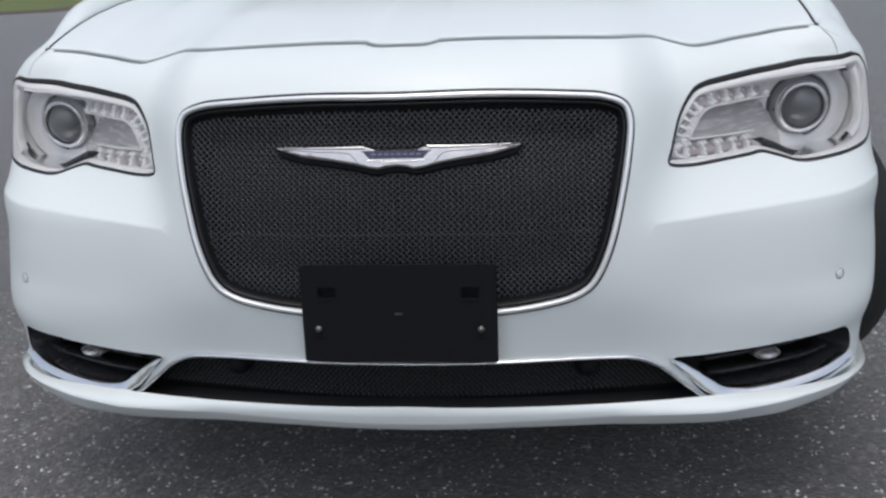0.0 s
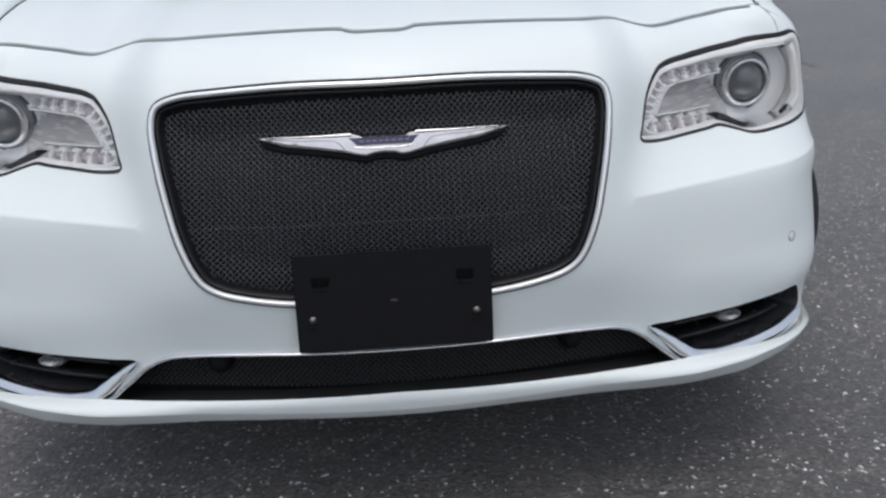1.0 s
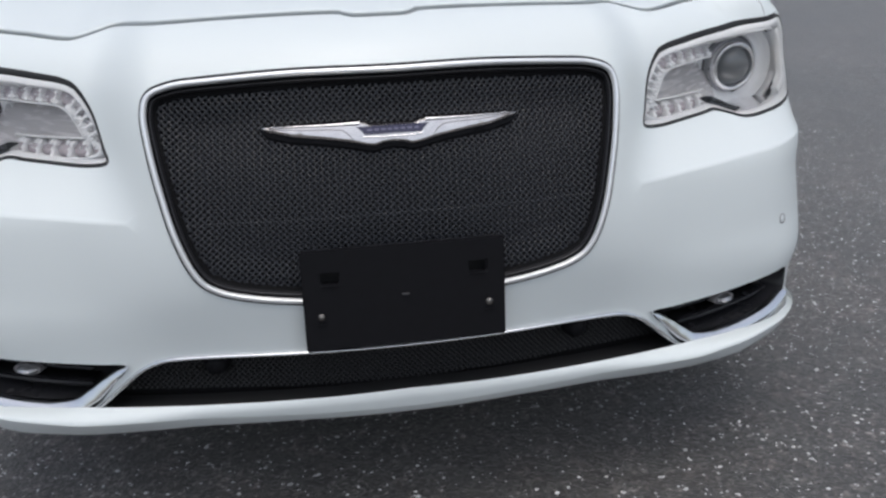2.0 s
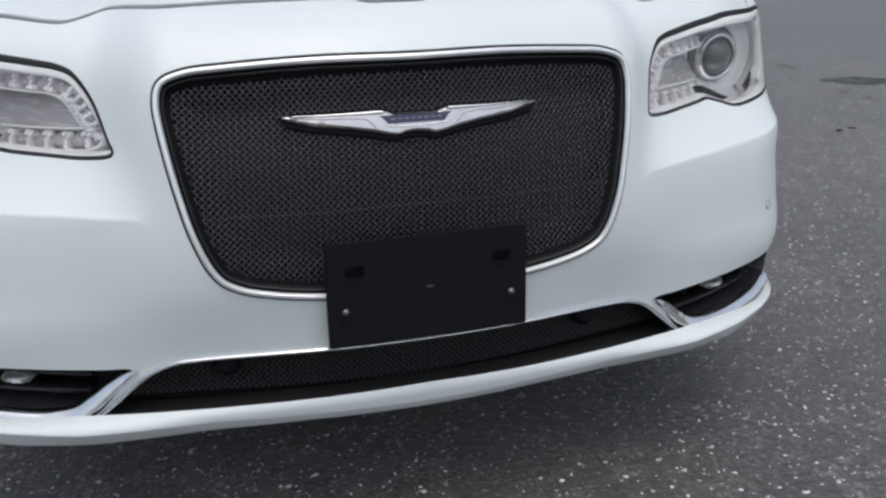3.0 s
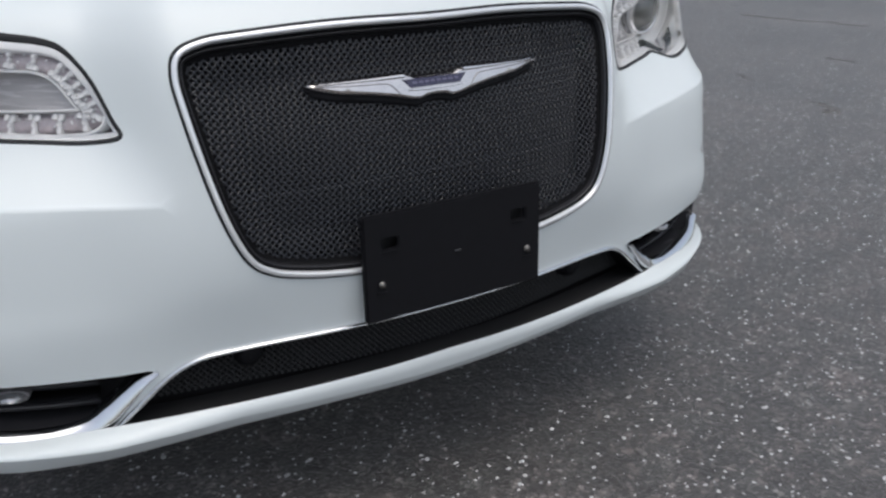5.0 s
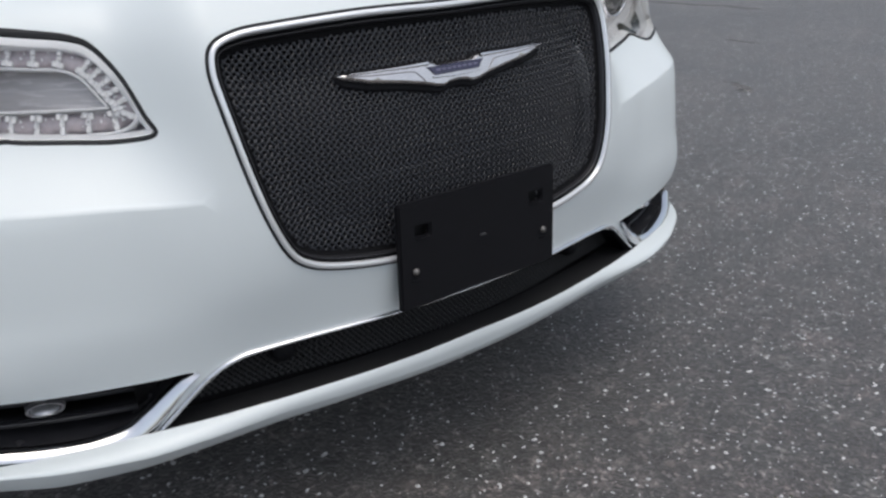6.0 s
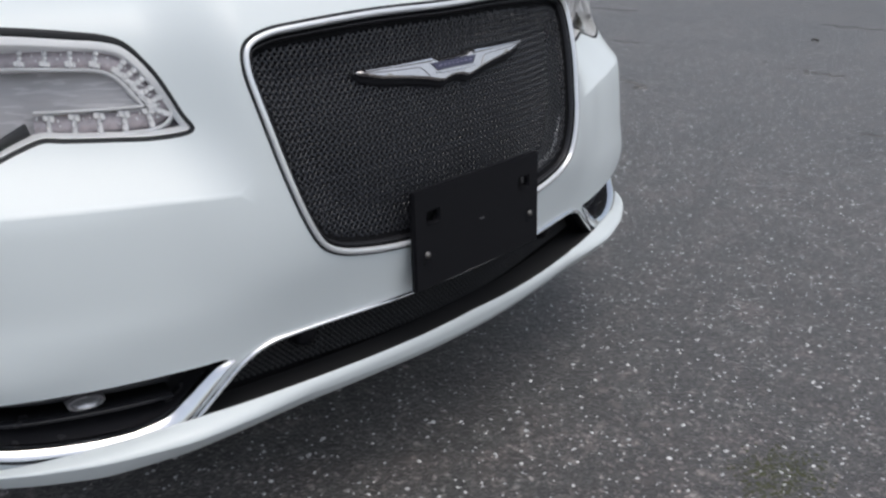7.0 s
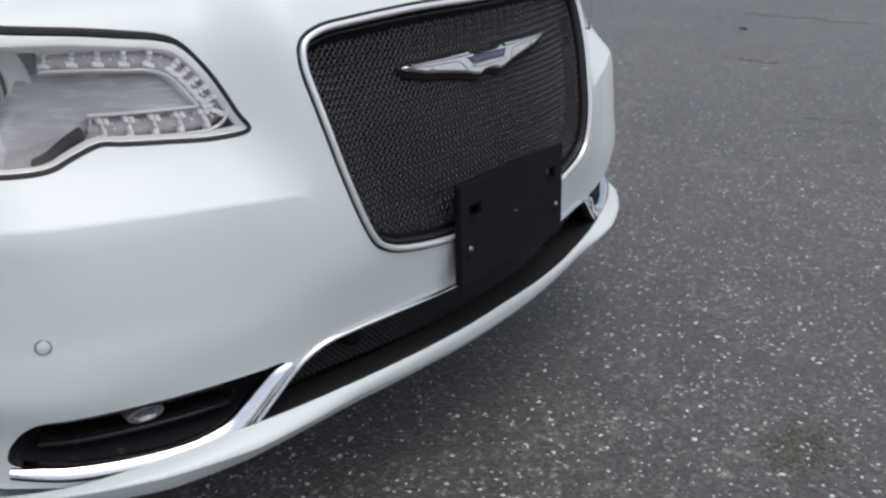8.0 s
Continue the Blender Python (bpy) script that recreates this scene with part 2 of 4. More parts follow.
# inset in millimetres by height (rows) and by run round the bumper (columns)
FORM_RUN, FORM_RUN_WIDE = (0, .22, .37, .46, .56, .70, .80, .90, 1.0, 1.12), (.16, .14, .085, .07, .085, .09, .075, .075, .08, .09)
FORM_UP, FORM_UP_WIDE = (.34, .385, .43, .48, .55, .63, .70, .78, .86), (.040, .040, .043, .052, .066, .066, .066, .066, .066)
FORM = np.array((
    (4, 4, 3, -2, -8, -12, -13, -9, 6, 17),
    (0, -2, -4, -7, -12, -21, -30, -20, 6, 18),
    (-6, -9, -14, -14, -13, -12, -7, 2, 13, 14),
    (-13, -21, -29, -19, -10, -5, 5, 17, 15, 6),
    (-18, -31, -33, -15, -1, 2, 2, 7, 3, -3),
    (-18, -29, -27, -2, 14, 18, 10, 2, -12, -11),
    (-11, -20, -19, 8, 24, 33, 23, 6, -3, -9),
    (1, -2, -9, -1, 14, 23, 19, 7, 1, -5),
    (16, 25, 19, 5, 4, 10, 9, -1, -10, -4))) / 1000


def soft_weights(q, at, wide):
    w = np.exp(-((np.asarray(q)[..., None] - np.array(at)) / np.array(wide)) ** 2) + 1e-30
    return w / w.sum(-1, keepdims=True)


def form(a, z):
    """Soft swell of the skin: the proud grille shell, the hollow flanks and the bumper's lower roll."""
    a = np.clip(a, 0, 1.25)
    return ((soft_weights(z, FORM_UP, FORM_UP_WIDE) @ FORM) * soft_weights(a, FORM_RUN, FORM_RUN_WIDE)).sum(-1)


def profile(z, values):
    """Smooth through the height steps."""
    h, v = np.array(HEIGHTS), np.array(values)
    d = np.diff(v) / np.diff(h)
    m = np.r_[d[0], np.where(d[1:] * d[:-1] > 0, 2 * d[1:] * d[:-1] / (d[1:] + d[:-1] + 1e-9), 0), d[-1]]
    i = np.clip(np.searchsorted(h, z) - 1, 0, len(h) - 2)
    w = h[i + 1] - h[i]
    t = np.clip((z - h[i]) / w, 0, 1)
    return v[i] * (1 + 2 * t) * (1 - t) ** 2 + m[i] * w * t * (1 - t) ** 2 + v[i + 1] * t * t * (3 - 2 * t) + m[i + 1] * w * t * t * (t - 1)


def fold(s):
    """Height of the crease that runs round the bumper."""
    return .615 + np.clip((np.abs(s) - .45) * .05, 0, .028)


def skin(s, z):
    """Place on the car's outer skin: s metres round the plan line from the middle, z metres up."""
    s, z = np.asarray(s, float), np.asarray(z, float)
    a, sign = np.abs(s), np.where(s < 0, -1.0, 1.0)
    x, y = np.interp(a, RUN, PLAN[:, 0]), np.interp(a, RUN, PLAN[:, 1])
    tx, ty = np.interp(a, RUN, DIRX), np.interp(a, RUN, DIRY)
    d = profile(z, INSET_MID)
    climb = np.clip((a - .45) * .05, 0, .028) * smooth_step(.50, .58, z) * smooth_step(.73, .66, z)
    d = d + (profile(z - climb, INSET_OUT) - d) * smooth_step(.39, .53, a)
    d = d * (1 - .6 * smooth_step(.80 - .14 * smooth_step(.855, .905, z), 1.1 + .06 * smooth_step(.855, .905, z), a))
    d = d - .010 * smooth_step(.68, .60, z) * smooth_step(.36, .46, z) * smooth_step(.42, .68, a)
    d = d - .013 * smooth_step(.61, .45, z) * smooth_step(.355, .43, z) * smooth_step(.60, .92, a)
    d = d + .014 * smooth_step(.47, .59, z) * smooth_step(.74, .63, z) * smooth_step(.75, .96, a)
    d = d - .011 * smooth_step(.63, .75, z) * smooth_step(.86, 1.02, a)
    d = d + .006 * smooth_step(.46, .34, z) * smooth_step(.55, .9, a)
    d = d + form(a, z)
    rise = smooth_step(.72, .92, z) * .135 * (1 - np.exp(-np.clip(y - .5, 0, 9) / .35))
    return np.stack([sign * (x - d * ty), y + d * tx, z + rise], -1)


def outward(s, z):
    e = .0015
    du, dv = skin(np.asarray(s) + e, z) - skin(np.asarray(s) - e, z), skin(s, np.asarray(z) + e) - skin(s, np.asarray(z) - e)
    n = np.cross(du, dv)
    return n / np.linalg.norm(n, axis=-1, keepdims=True)


def on_skin(line, out=0.0):
    line = np.asarray(line)
    return skin(line[:, 0], line[:, 1]) + outward(line[:, 0], line[:, 1]) * out


def inside(points, loop):
    """Which points lie in a closed loop of the plane."""
    x, y = points[:, 0][:, None], points[:, 1][:, None]
    a, b = loop, np.roll(loop, -1, 0)
    cross = ((a[:, 1] > y) != (b[:, 1] > y)) & (x < (b[:, 0] - a[:, 0]) * (y - a[:, 1]) / (b[:, 1] - a[:, 1] + 1e-12) + a[:, 0])
    return cross.sum(1) % 2 == 1


def patch(loop, holes=(), step=.014, step_z=None, out=0.0, extra=None):
    """A sheet of the skin inside loop, with holes: vertices, faces, normals."""
    from mathutils.geometry import delaunay_2d_cdt
    step_z = step_z or step
    lo, hi = loop.min(0), loop.max(0)
    gx, gz = np.meshgrid(np.arange(lo[0] + step / 2, hi[0], step), np.arange(lo[1] + step_z / 2, hi[1], step_z))
    g = np.c_[gx.ravel(), gz.ravel()]
    if extra is not None:
        g = np.vstack([g[np.abs(g[:, 1] - fold(g[:, 0])) > .010], extra])
    g = g[inside(g, loop)]
    for h in holes:
        g = g[~inside(g, h)]
    rims = np.vstack([loop, *holes])
    near = np.array([np.hypot(*(rims - q).T).min() for q in g]) if len(g) else np.zeros(0)
    g = g[near > step * .3]
    edges, at = [], 0
    for h in (loop, *holes):
        edges += [(at + i, at + (i + 1) % len(h)) for i in range(len(h))]
        at += len(h)
    v2 = np.vstack([rims, g])
    vo, _, fo, *_ = delaunay_2d_cdt([Vector(q) for q in v2], edges, [], 0, 1e-6)
    vo = np.array([tuple(q) for q in vo])
    fo = np.array([q for q in fo if len(q) == 3])
    mid = vo[fo].mean(1)
    keep = inside(mid, loop)
    for h in holes:
        keep &= ~inside(mid, h)
    fo = fo[keep]
    a, b, c = vo[fo[:, 0]], vo[fo[:, 1]], vo[fo[:, 2]]
    turn = (b[:, 0] - a[:, 0]) * (c[:, 1] - a[:, 1]) - (b[:, 1] - a[:, 1]) * (c[:, 0] - a[:, 0])
    fo[turn < 0] = fo[turn < 0][:, ::-1]
    n = outward(vo[:, 0], vo[:, 1])
    return skin(vo[:, 0], vo[:, 1]) + n * out, fo, n


def strip(rows, closed=False, flip=False):
    """Faces between rows of equally many points."""
    r, c = len(rows), len(rows[0])
    f = []
    for i in range(r - 1):
        for j in range(c if closed else c - 1):
            k = (j + 1) % c
            q = (i * c + j, i * c + k, (i + 1) * c + k, (i + 1) * c + j)
            f.append(q[::-1] if flip else q)
    return np.vstack(rows), f


ROUND = ((-1, 0), (-.97, .55), (-.72, .9), (-.3, 1), (.3, 1), (.72, .9), (.97, .55), (1, 0))
FLAT = ((-1, 0), (-.98, .65), (-.88, .94), (-.6, 1), (.6, 1), (.88, .94), (.98, .65), (1, 0))
ROOF = ((-1, 0), (-.97, .5), (-.85, .85), (-.6, 1), (-.5, .99), (.86, .60), (.97, .45), (1, 0))


def ribbon(line, widths, height, closed=False, base=-.003, shape=ROUND, sink=0.0):
    """A half-round moulding along a line on the skin."""
    line = np.asarray(line)
    n = outward(line[:, 0], line[:, 1])
    p = on_skin(line) - n * (np.ones(len(line)) * sink)[:, None]
    t = np.roll(p, -1, 0) - np.roll(p, 1, 0)
    if not closed:
        t[0], t[-1] = p[1] - p[0], p[-1] - p[-2]
    t /= np.linalg.norm(t, axis=1, keepdims=True)
    b = np.cross(n, t)
    w = (np.ones(len(line)) * widths)[:, None] / 2
    h = (np.ones(len(line)) * height)[:, None]
    rows = [p + b * w * u + n * (base + (h - base) * v) for u, v in shape]
    return strip(rows, closed)


def inward_wall(loop, depth, shrink=0.0):
    """The return of an opening: from its rim into the body."""
    mid = loop.mean(0)
    back = mid + (loop - mid) * (1 - shrink)
    return strip([on_skin(loop), on_skin(loop, -.004), on_skin(back, -depth)], True)


def mirrored(verts, faces):
    v = np.array(verts) * (-1, 1, 1)
    return v, [tuple(q)[::-1] for q in faces]


def box(bm, cx, cy, cz, sx, sy, sz, bevel=0.0):
    m = Matrix.Translation((cx, cy, cz)) @ Matrix.Diagonal((sx, sy, sz, 1))
    r = bmesh.ops.create_cube(bm, size=1, matrix=m)
    if bevel:
        es = {e for v in r["verts"] for e in v.link_edges}
        bmesh.ops.bevel(bm, geom=list(es), offset=bevel, segments=2, affect="EDGES", profile=0.6)


def lathe(outline, n=40):
    """Turned shape about the y axis: outline of (radius, y)."""
    a = np.linspace(0, 2 * np.pi, n, endpoint=False)
    rows = [np.c_[r * np.cos(a), np.full(n, y), r * np.sin(a)] for r, y in outline]
    return strip(rows, True)


def place(verts, m):
    r, t = np.array(m.to_3x3()), np.array(m.translation)
    return np.asarray(verts) @ r.T + t


# ---- ground ----
def ground_sheet():
    xs = np.r_[-700, -200, -60, -20, np.linspace(-8, 8, 33), 20, 60, 200, 700]
    ys = np.r_[-700, -200, -60, -20, np.linspace(-6, 10, 33), 25, 60, 200, 700]
    rows = [np.c_[xs, np.full(len(xs), y), np.zeros(len(xs))] for y in ys]
    v, f = strip(rows)
    return tagged(part("ground", v, f, ASPHALT), "worn grey asphalt lot with pale stone chips", "asphalt", kind="structure")


def verge():
    edge = curve([(-120, -20), (-60, 8), (-34, 26), (-23.5, 38.3), (-21.9, 41.5), (-25.4, 54), (-31, 68), (-45, 110), (-120, 330)], 10)
    far = edge + np.array([(-600, 60)])
    z = lambda line, h: np.c_[line, np.full(len(line), h)]
    v, f = strip([z(edge + (-.9, 0), .13), z(edge + (-8, .8), .2), z(far, 1.0)])
    tagged(part("grass_verge", v, f, GRASS), "mown green grass verge beyond the asphalt", "grass", kind="structure")
    v, f = strip([z(edge, 0), z(edge + (-.35, 0), .1), z(edge + (-.9, 0), .13)])
    tagged(part("verge_edge", v, f, SOIL), "brown bare earth edge between asphalt and grass", "kerb", kind="structure")


def flat_patch(name, points, label, mat, z=.004):
    line = curve(points, 6, closed=True)
    rng = np.random.default_rng(len(points))
    line = line + rng.normal(0, .012, line.shape)
    mid = line.mean(0)
    rows = [np.c_[mid + (line - mid) * k, np.full(len(line), h)] for k, h in ((1, .0005), (.94, z), (.5, z), (.02, z))]
    v, f = strip(rows, True)
    return tagged(part(name, v, f, mat), label, "tar patch", kind="structure")


def crack(points, wide, seed):
    """A worn crack filled with dark grit: an uneven, broken ribbon on the asphalt."""
    line = curve(points, 14)
    rng = np.random.default_rng(seed)
    t = np.gradient(line, axis=0)
    t /= np.linalg.norm(t, axis=1, keepdims=True)
    side = np.c_[-t[:, 1], t[:, 0]]
    line = line + side * rng.normal(0, .012 + .2 * wide, (len(line), 1))
    k = np.arange(len(line))
    w = wide * np.clip(.25 + .75 * np.sin(k * .21 + seed) * np.sin(k * .083 + 2 * seed) + rng.normal(0, .2, len(k)), .01, 1.2)[:, None]
    flat = lambda q, h: np.c_[q, np.full(len(q), h)]
    v, f = strip([flat(line - side * w / 2, .0005), flat(line - side * w * .3, .003), flat(line + side * w * .3, .003), flat(line + side * w / 2, .0005)], flip=True)
    n = len(line)
    f = [q for q in f if min(w[k % n, 0] for k in q) > .34 * wide]
    tagged(part("crack", v, f, CRACK), "dark worn crack running through the grey asphalt", "crack", kind="structure")


def stone_chips(count=60000):
    """Loose and bedded pale chips in the asphalt round the car's nose."""
    rng = np.random.default_rng(4)
    x, y = rng.uniform(-2.2, 7.0, count), rng.uniform(-1.4, 6.0, count)
    near = np.hypot(x - .6, y - .2) < rng.uniform(.6, 8.5, count)
    x, y = x[near], y[near]
    base = np.array([(1, 0, 0), (.3, .9, 0), (-.8, .5, 0), (-.7, -.7, 0), (.4, -.9, 0), (.1, .05, 1)], float)
    faces = [(0, 1, 5), (1, 2, 5), (2, 3, 5), (3, 4, 5), (4, 0, 5)]
    vs, fs = [], []
    for i in range(len(x)):
        r = rng.choice([.0020, .0030, .0040, .0050, .0064], p=[.20, .32, .29, .14, .05])
        a = rng.uniform(0, 6.283)
        c, s = math.cos(a), math.sin(a)
        q = (base + rng.normal(0, .22, base.shape) * (1, 1, .3)) * (r, r * rng.uniform(.45, 1), r * rng.uniform(.3, .7))
        q[:5, 2] = 0
        q = np.c_[q[:, 0] * c - q[:, 1] * s + x[i], q[:, 0] * s + q[:, 1] * c + y[i], q[:, 2]]
        fs += [tuple(k + len(vs) * 6 for k in t) for t in faces]
        vs.append(q)
    return tagged(part("stone_chips", np.vstack(vs), fs, CHIPS, smooth=False), "pale stone chips scattered in the grey asphalt", "gravel", kind="stuff")


def moss():
    """Thin tufts of moss in the pores of the asphalt, in one loose spot."""
    rng = np.random.default_rng(8)
    base = np.array([(1, 0, 0), (.3, .95, 0), (-.8, .6, 0), (-.8, -.6, 0), (.3, -.95, 0), (.1, .1, 1)], float)
    vs, fs = [], []
    for k in range(420):
        r = rng.uniform(.0015, .0045)
        x, y = .315 + rng.normal(0, .050), -.465 + rng.normal(0, .038)
        q = (base + rng.normal(0, .25, base.shape) * (1, 1, .3)) * (r, r, r * rng.uniform(.2, .45))
        q[:5, 2] = 0
        fs += [tuple(i + 6 * k for i in t) for t in ((0, 1, 5), (1, 2, 5), (2, 3, 5), (3, 4, 5), (4, 0, 5))]
        vs.append(q + (x, y, .0004))
    return tagged(part("moss", np.vstack(vs), fs, MOSS, smooth=False), "thin olive moss in the pores of the asphalt", "moss", kind="stuff")


def leaf(x, y, turn, size):
    """A dry curled leaf on the ground."""
    u = np.linspace(0, 1, 9)
    w = .32 * np.sin(np.pi * u ** .8)
    rows = [np.c_[(u - .5), w * k, .10 * np.sin(np.pi * u) * (1 - .5 * k * k) + .14 * k * k] for k in (-1, -.5, 0, .5, 1)]
    v, f = strip(rows)
    v = np.vstack([v, v + (0, 0, .02)]) * size
    f = f + [tuple(k + len(v) // 2 for k in q)[::-1] for q in f]
    v[:, 2] -= v[:, 2].min()
    m = pose(x, y, .001, 0, 0, turn)
    tagged(part("leaf", place(v, m), f, LEAF), "small dry brown leaf lying on the asphalt", "leaf", "leaves on the asphalt")


ground_sheet()
verge()
flat_patch("tar_patch", [(3.86, 3.83), (3.89, 3.66), (4.00, 3.57), (4.13, 3.56), (4.34, 3.62), (4.29, 3.72), (4.18, 3.84), (4.03, 3.87)], "dark tar repair patch on the grey asphalt", TAR)
crack([(3.51, 8.18), (3.68, 6.96), (3.60, 6.09), (3.92, 5.45), (4.05, 4.70), (4.01, 4.35), (3.88, 3.87), (3.80, 3.65), (3.68, 3.40), (3.70, 3.27), (3.61, 2.95), (3.50, 2.24), (3.27, 1.63), (3.10, 1.45), (3.03, .91), (2.98, .33), (3.05, -.03), (2.98, -.35)], .05, 3)
crack([(4.46, 2.46), (4.33, 1.52), (4.33, 1.29), (4.21, 1.01), (4.24, .55), (4.14, -.23)], .07, 5)
crack([(5.61, 4.11), (5.93, 2.80), (5.93, 2.17), (6.12, 1.73), (6.12, .56)], .10, 7)
crack([(8.47, 9.36), (8.62, 7.64), (8.76, 7.15), (8.71, 6.54), (8.66, 5.44)], .2, 9)
stone_chips()
moss()
leaf(2.915, 2.495, 20, .05)
leaf(3.01, 2.52, 130, .035)
leaf(5.32, 1.41, 75, .06)

# ---- the car ----
car = tagged(new("car"), "white sedan with a black mesh grille and chrome trim on asphalt", "car")
GRILLE = [(0.0000, 0.8454), (0.1600, 0.8455), (0.3099, 0.8378), (0.3652, 0.8317), (0.3997, 0.8166), (0.4093, 0.7851), (0.4019, 0.7353), (0.3814, 0.6463), (0.3605, 0.5765), (0.3350, 0.5223), (0.3060, 0.4974), (0.2587, 0.4824), (0.1696, 0.4703), (0.0000, 0.4606)]
SEAM_LINE = [(0, .9125), (.045, .9125), (.065, .915), (.085, .9175), (.2, .917), (.36, .913), (.50, .906), (.54, .897), (.575, .888), (.61, .888), (.70, .895), (.85, .906), (.96, .911)]
HEADLAMP = [(0.4837, 0.7014), (0.5303, 0.6934), (0.6006, 0.6977), (0.6551, 0.7016), (0.6845, 0.7043), (0.7207, 0.6946), (0.7599, 0.6841), (0.8301, 0.6849), (0.9207, 0.6920), (0.9875, 0.7045), (1.0225, 0.7369), (1.0303, 0.8011), (1.0021, 0.8564), (0.9300, 0.8554), (0.8201, 0.8507), (0.7083, 0.8427), (0.6306, 0.8345), (0.5758, 0.8273), (0.5456, 0.8144), (0.5156, 0.7775), (0.4927, 0.7262)]
FOG = [(.478, .357), (.53, .362), (.62, .3660), (.70, .3705), (.78, .3755), (.823, .376), (.851, .355), (.866, .326), (.855, .311), (.80, .296), (.70, .286), (.61, .281), (.565, .286), (.52, .315)]


def offset(loop, d):
    """A closed counter-clockwise loop moved inwards by d."""
    t = np.roll(loop, -1, 0) - np.roll(loop, 1, 0)
    t /= np.linalg.norm(t, axis=1, keepdims=True)
    return loop + np.c_[-t[:, 1], t[:, 0]] * d


def ccw(loop):
    a = loop[:, 0] * np.roll(loop[:, 1], -1) - np.roll(loop[:, 0], -1) * loop[:, 1]
    return loop if a.sum() > 0 else loop[::-1]


half = curve(GRILLE, 6, mirror=True)
grille_loop = ccw(np.vstack([half, half[-2:0:-1] * (-1, 1)]))
lamp_loop = ccw(curve(HEADLAMP, 5, closed=True))
fog_loop = ccw(curve(FOG, 5, closed=True))
left = lambda loop: ccw(loop * (-1, 1))
seam = curve(SEAM_LINE, 6, mirror=True)


def fascia():
    # right half of the outline, from the middle of the top seam round to the lower grille
    low = curve([(0, .377), (.25, .3765), (.375, .3735), (.425, .364), (.465, .342), (.525, .292), (.55, .272)], 6, mirror=True)
    right = np.vstack([low, [(.58, .262), (.70, .262), (.80, .268), (.88, .278), (.96, .295), (1.03, .32), (1.06, .36), (1.10, .45), (1.10, .60), (1.09, .705), (1.045, .712)]])
    side = [(1.03, .715), (1.04, .75), (1.045, .80), (1.02, .862), (.985, .868), (.975, .89)]
    outline = np.vstack([right, side, seam[::-1]])
    loop = ccw(np.vstack([outline, (outline * (-1, 1))[::-1][1:-1]]))
    holes = [grille_loop, offset(lamp_loop, -.002), left(offset(lamp_loop, -.002)), fog_loop, left(fog_loop)]
    s0 = np.arange(.44, 1.085, .008)
    s0 = np.r_[-s0[::-1], s0]
    extra = np.vstack([np.c_[s0, fold(s0) + d] for d in (-.009, -.0055, -.002, .0015, .005, .009)])
    v, f, n = patch(loop, holes, .013, extra=extra)
    ob = part("front_bumper", v, f, PAINT, car, "glossy white bumper skin with soft creases", n)
    for h, d in ((grille_loop, .03), (offset(lamp_loop, -.002), .025), (left(offset(lamp_loop, -.002)), .025), (fog_loop, .03), (left(fog_loop), .03)):
        v, f = inward_wall(h, d)
        part("opening_rim", v, f, SEAM, ob)
    for side in (-1, 1):
        line = np.linspace((.958, .909), (.938, .862), 12)
        put("panel_line", ribbon(line, .0020, .0004, base=-.003), LAMP_GREY, ob, side)
        put("corner_filler", ribbon(np.linspace((.940, .9140), (.986, .9140), 8), .030, -.0015, base=-.030), PAINT, ob, side)
    # black seals in the joints
    v, f = ribbon(both(seam[seam[:, 0] < .958] + (0, .0018)), .0060, -.0022, base=-.02)
    part("hood_seal", v, f, SEAM, ob)
    return ob


LIP_RUN = (0, .2, .36, .46, .56, .68, .80, .92, 1.0)
LIP_TOP = (.020, .021, .0215, .0173, .0102, .007, .006, .006, .006), (.3015, .2965, .2905, .2875, .285, .280, .274, .268, .262)
LIP_EDGE = (.015, .020, .0276, .0368, .0426, .0385, .0267, .0156, .009), (.2665, .2700, .2705, .2685, .2668, .270, .2745, .276, .276)
LIP_LOW = (-.001, .0038, .0082, .0095, .0147, .0215, .0127, .0, -.008), (.2458, .2485, .2438, .2365, .2330, .2375, .2475, .2555, .261)


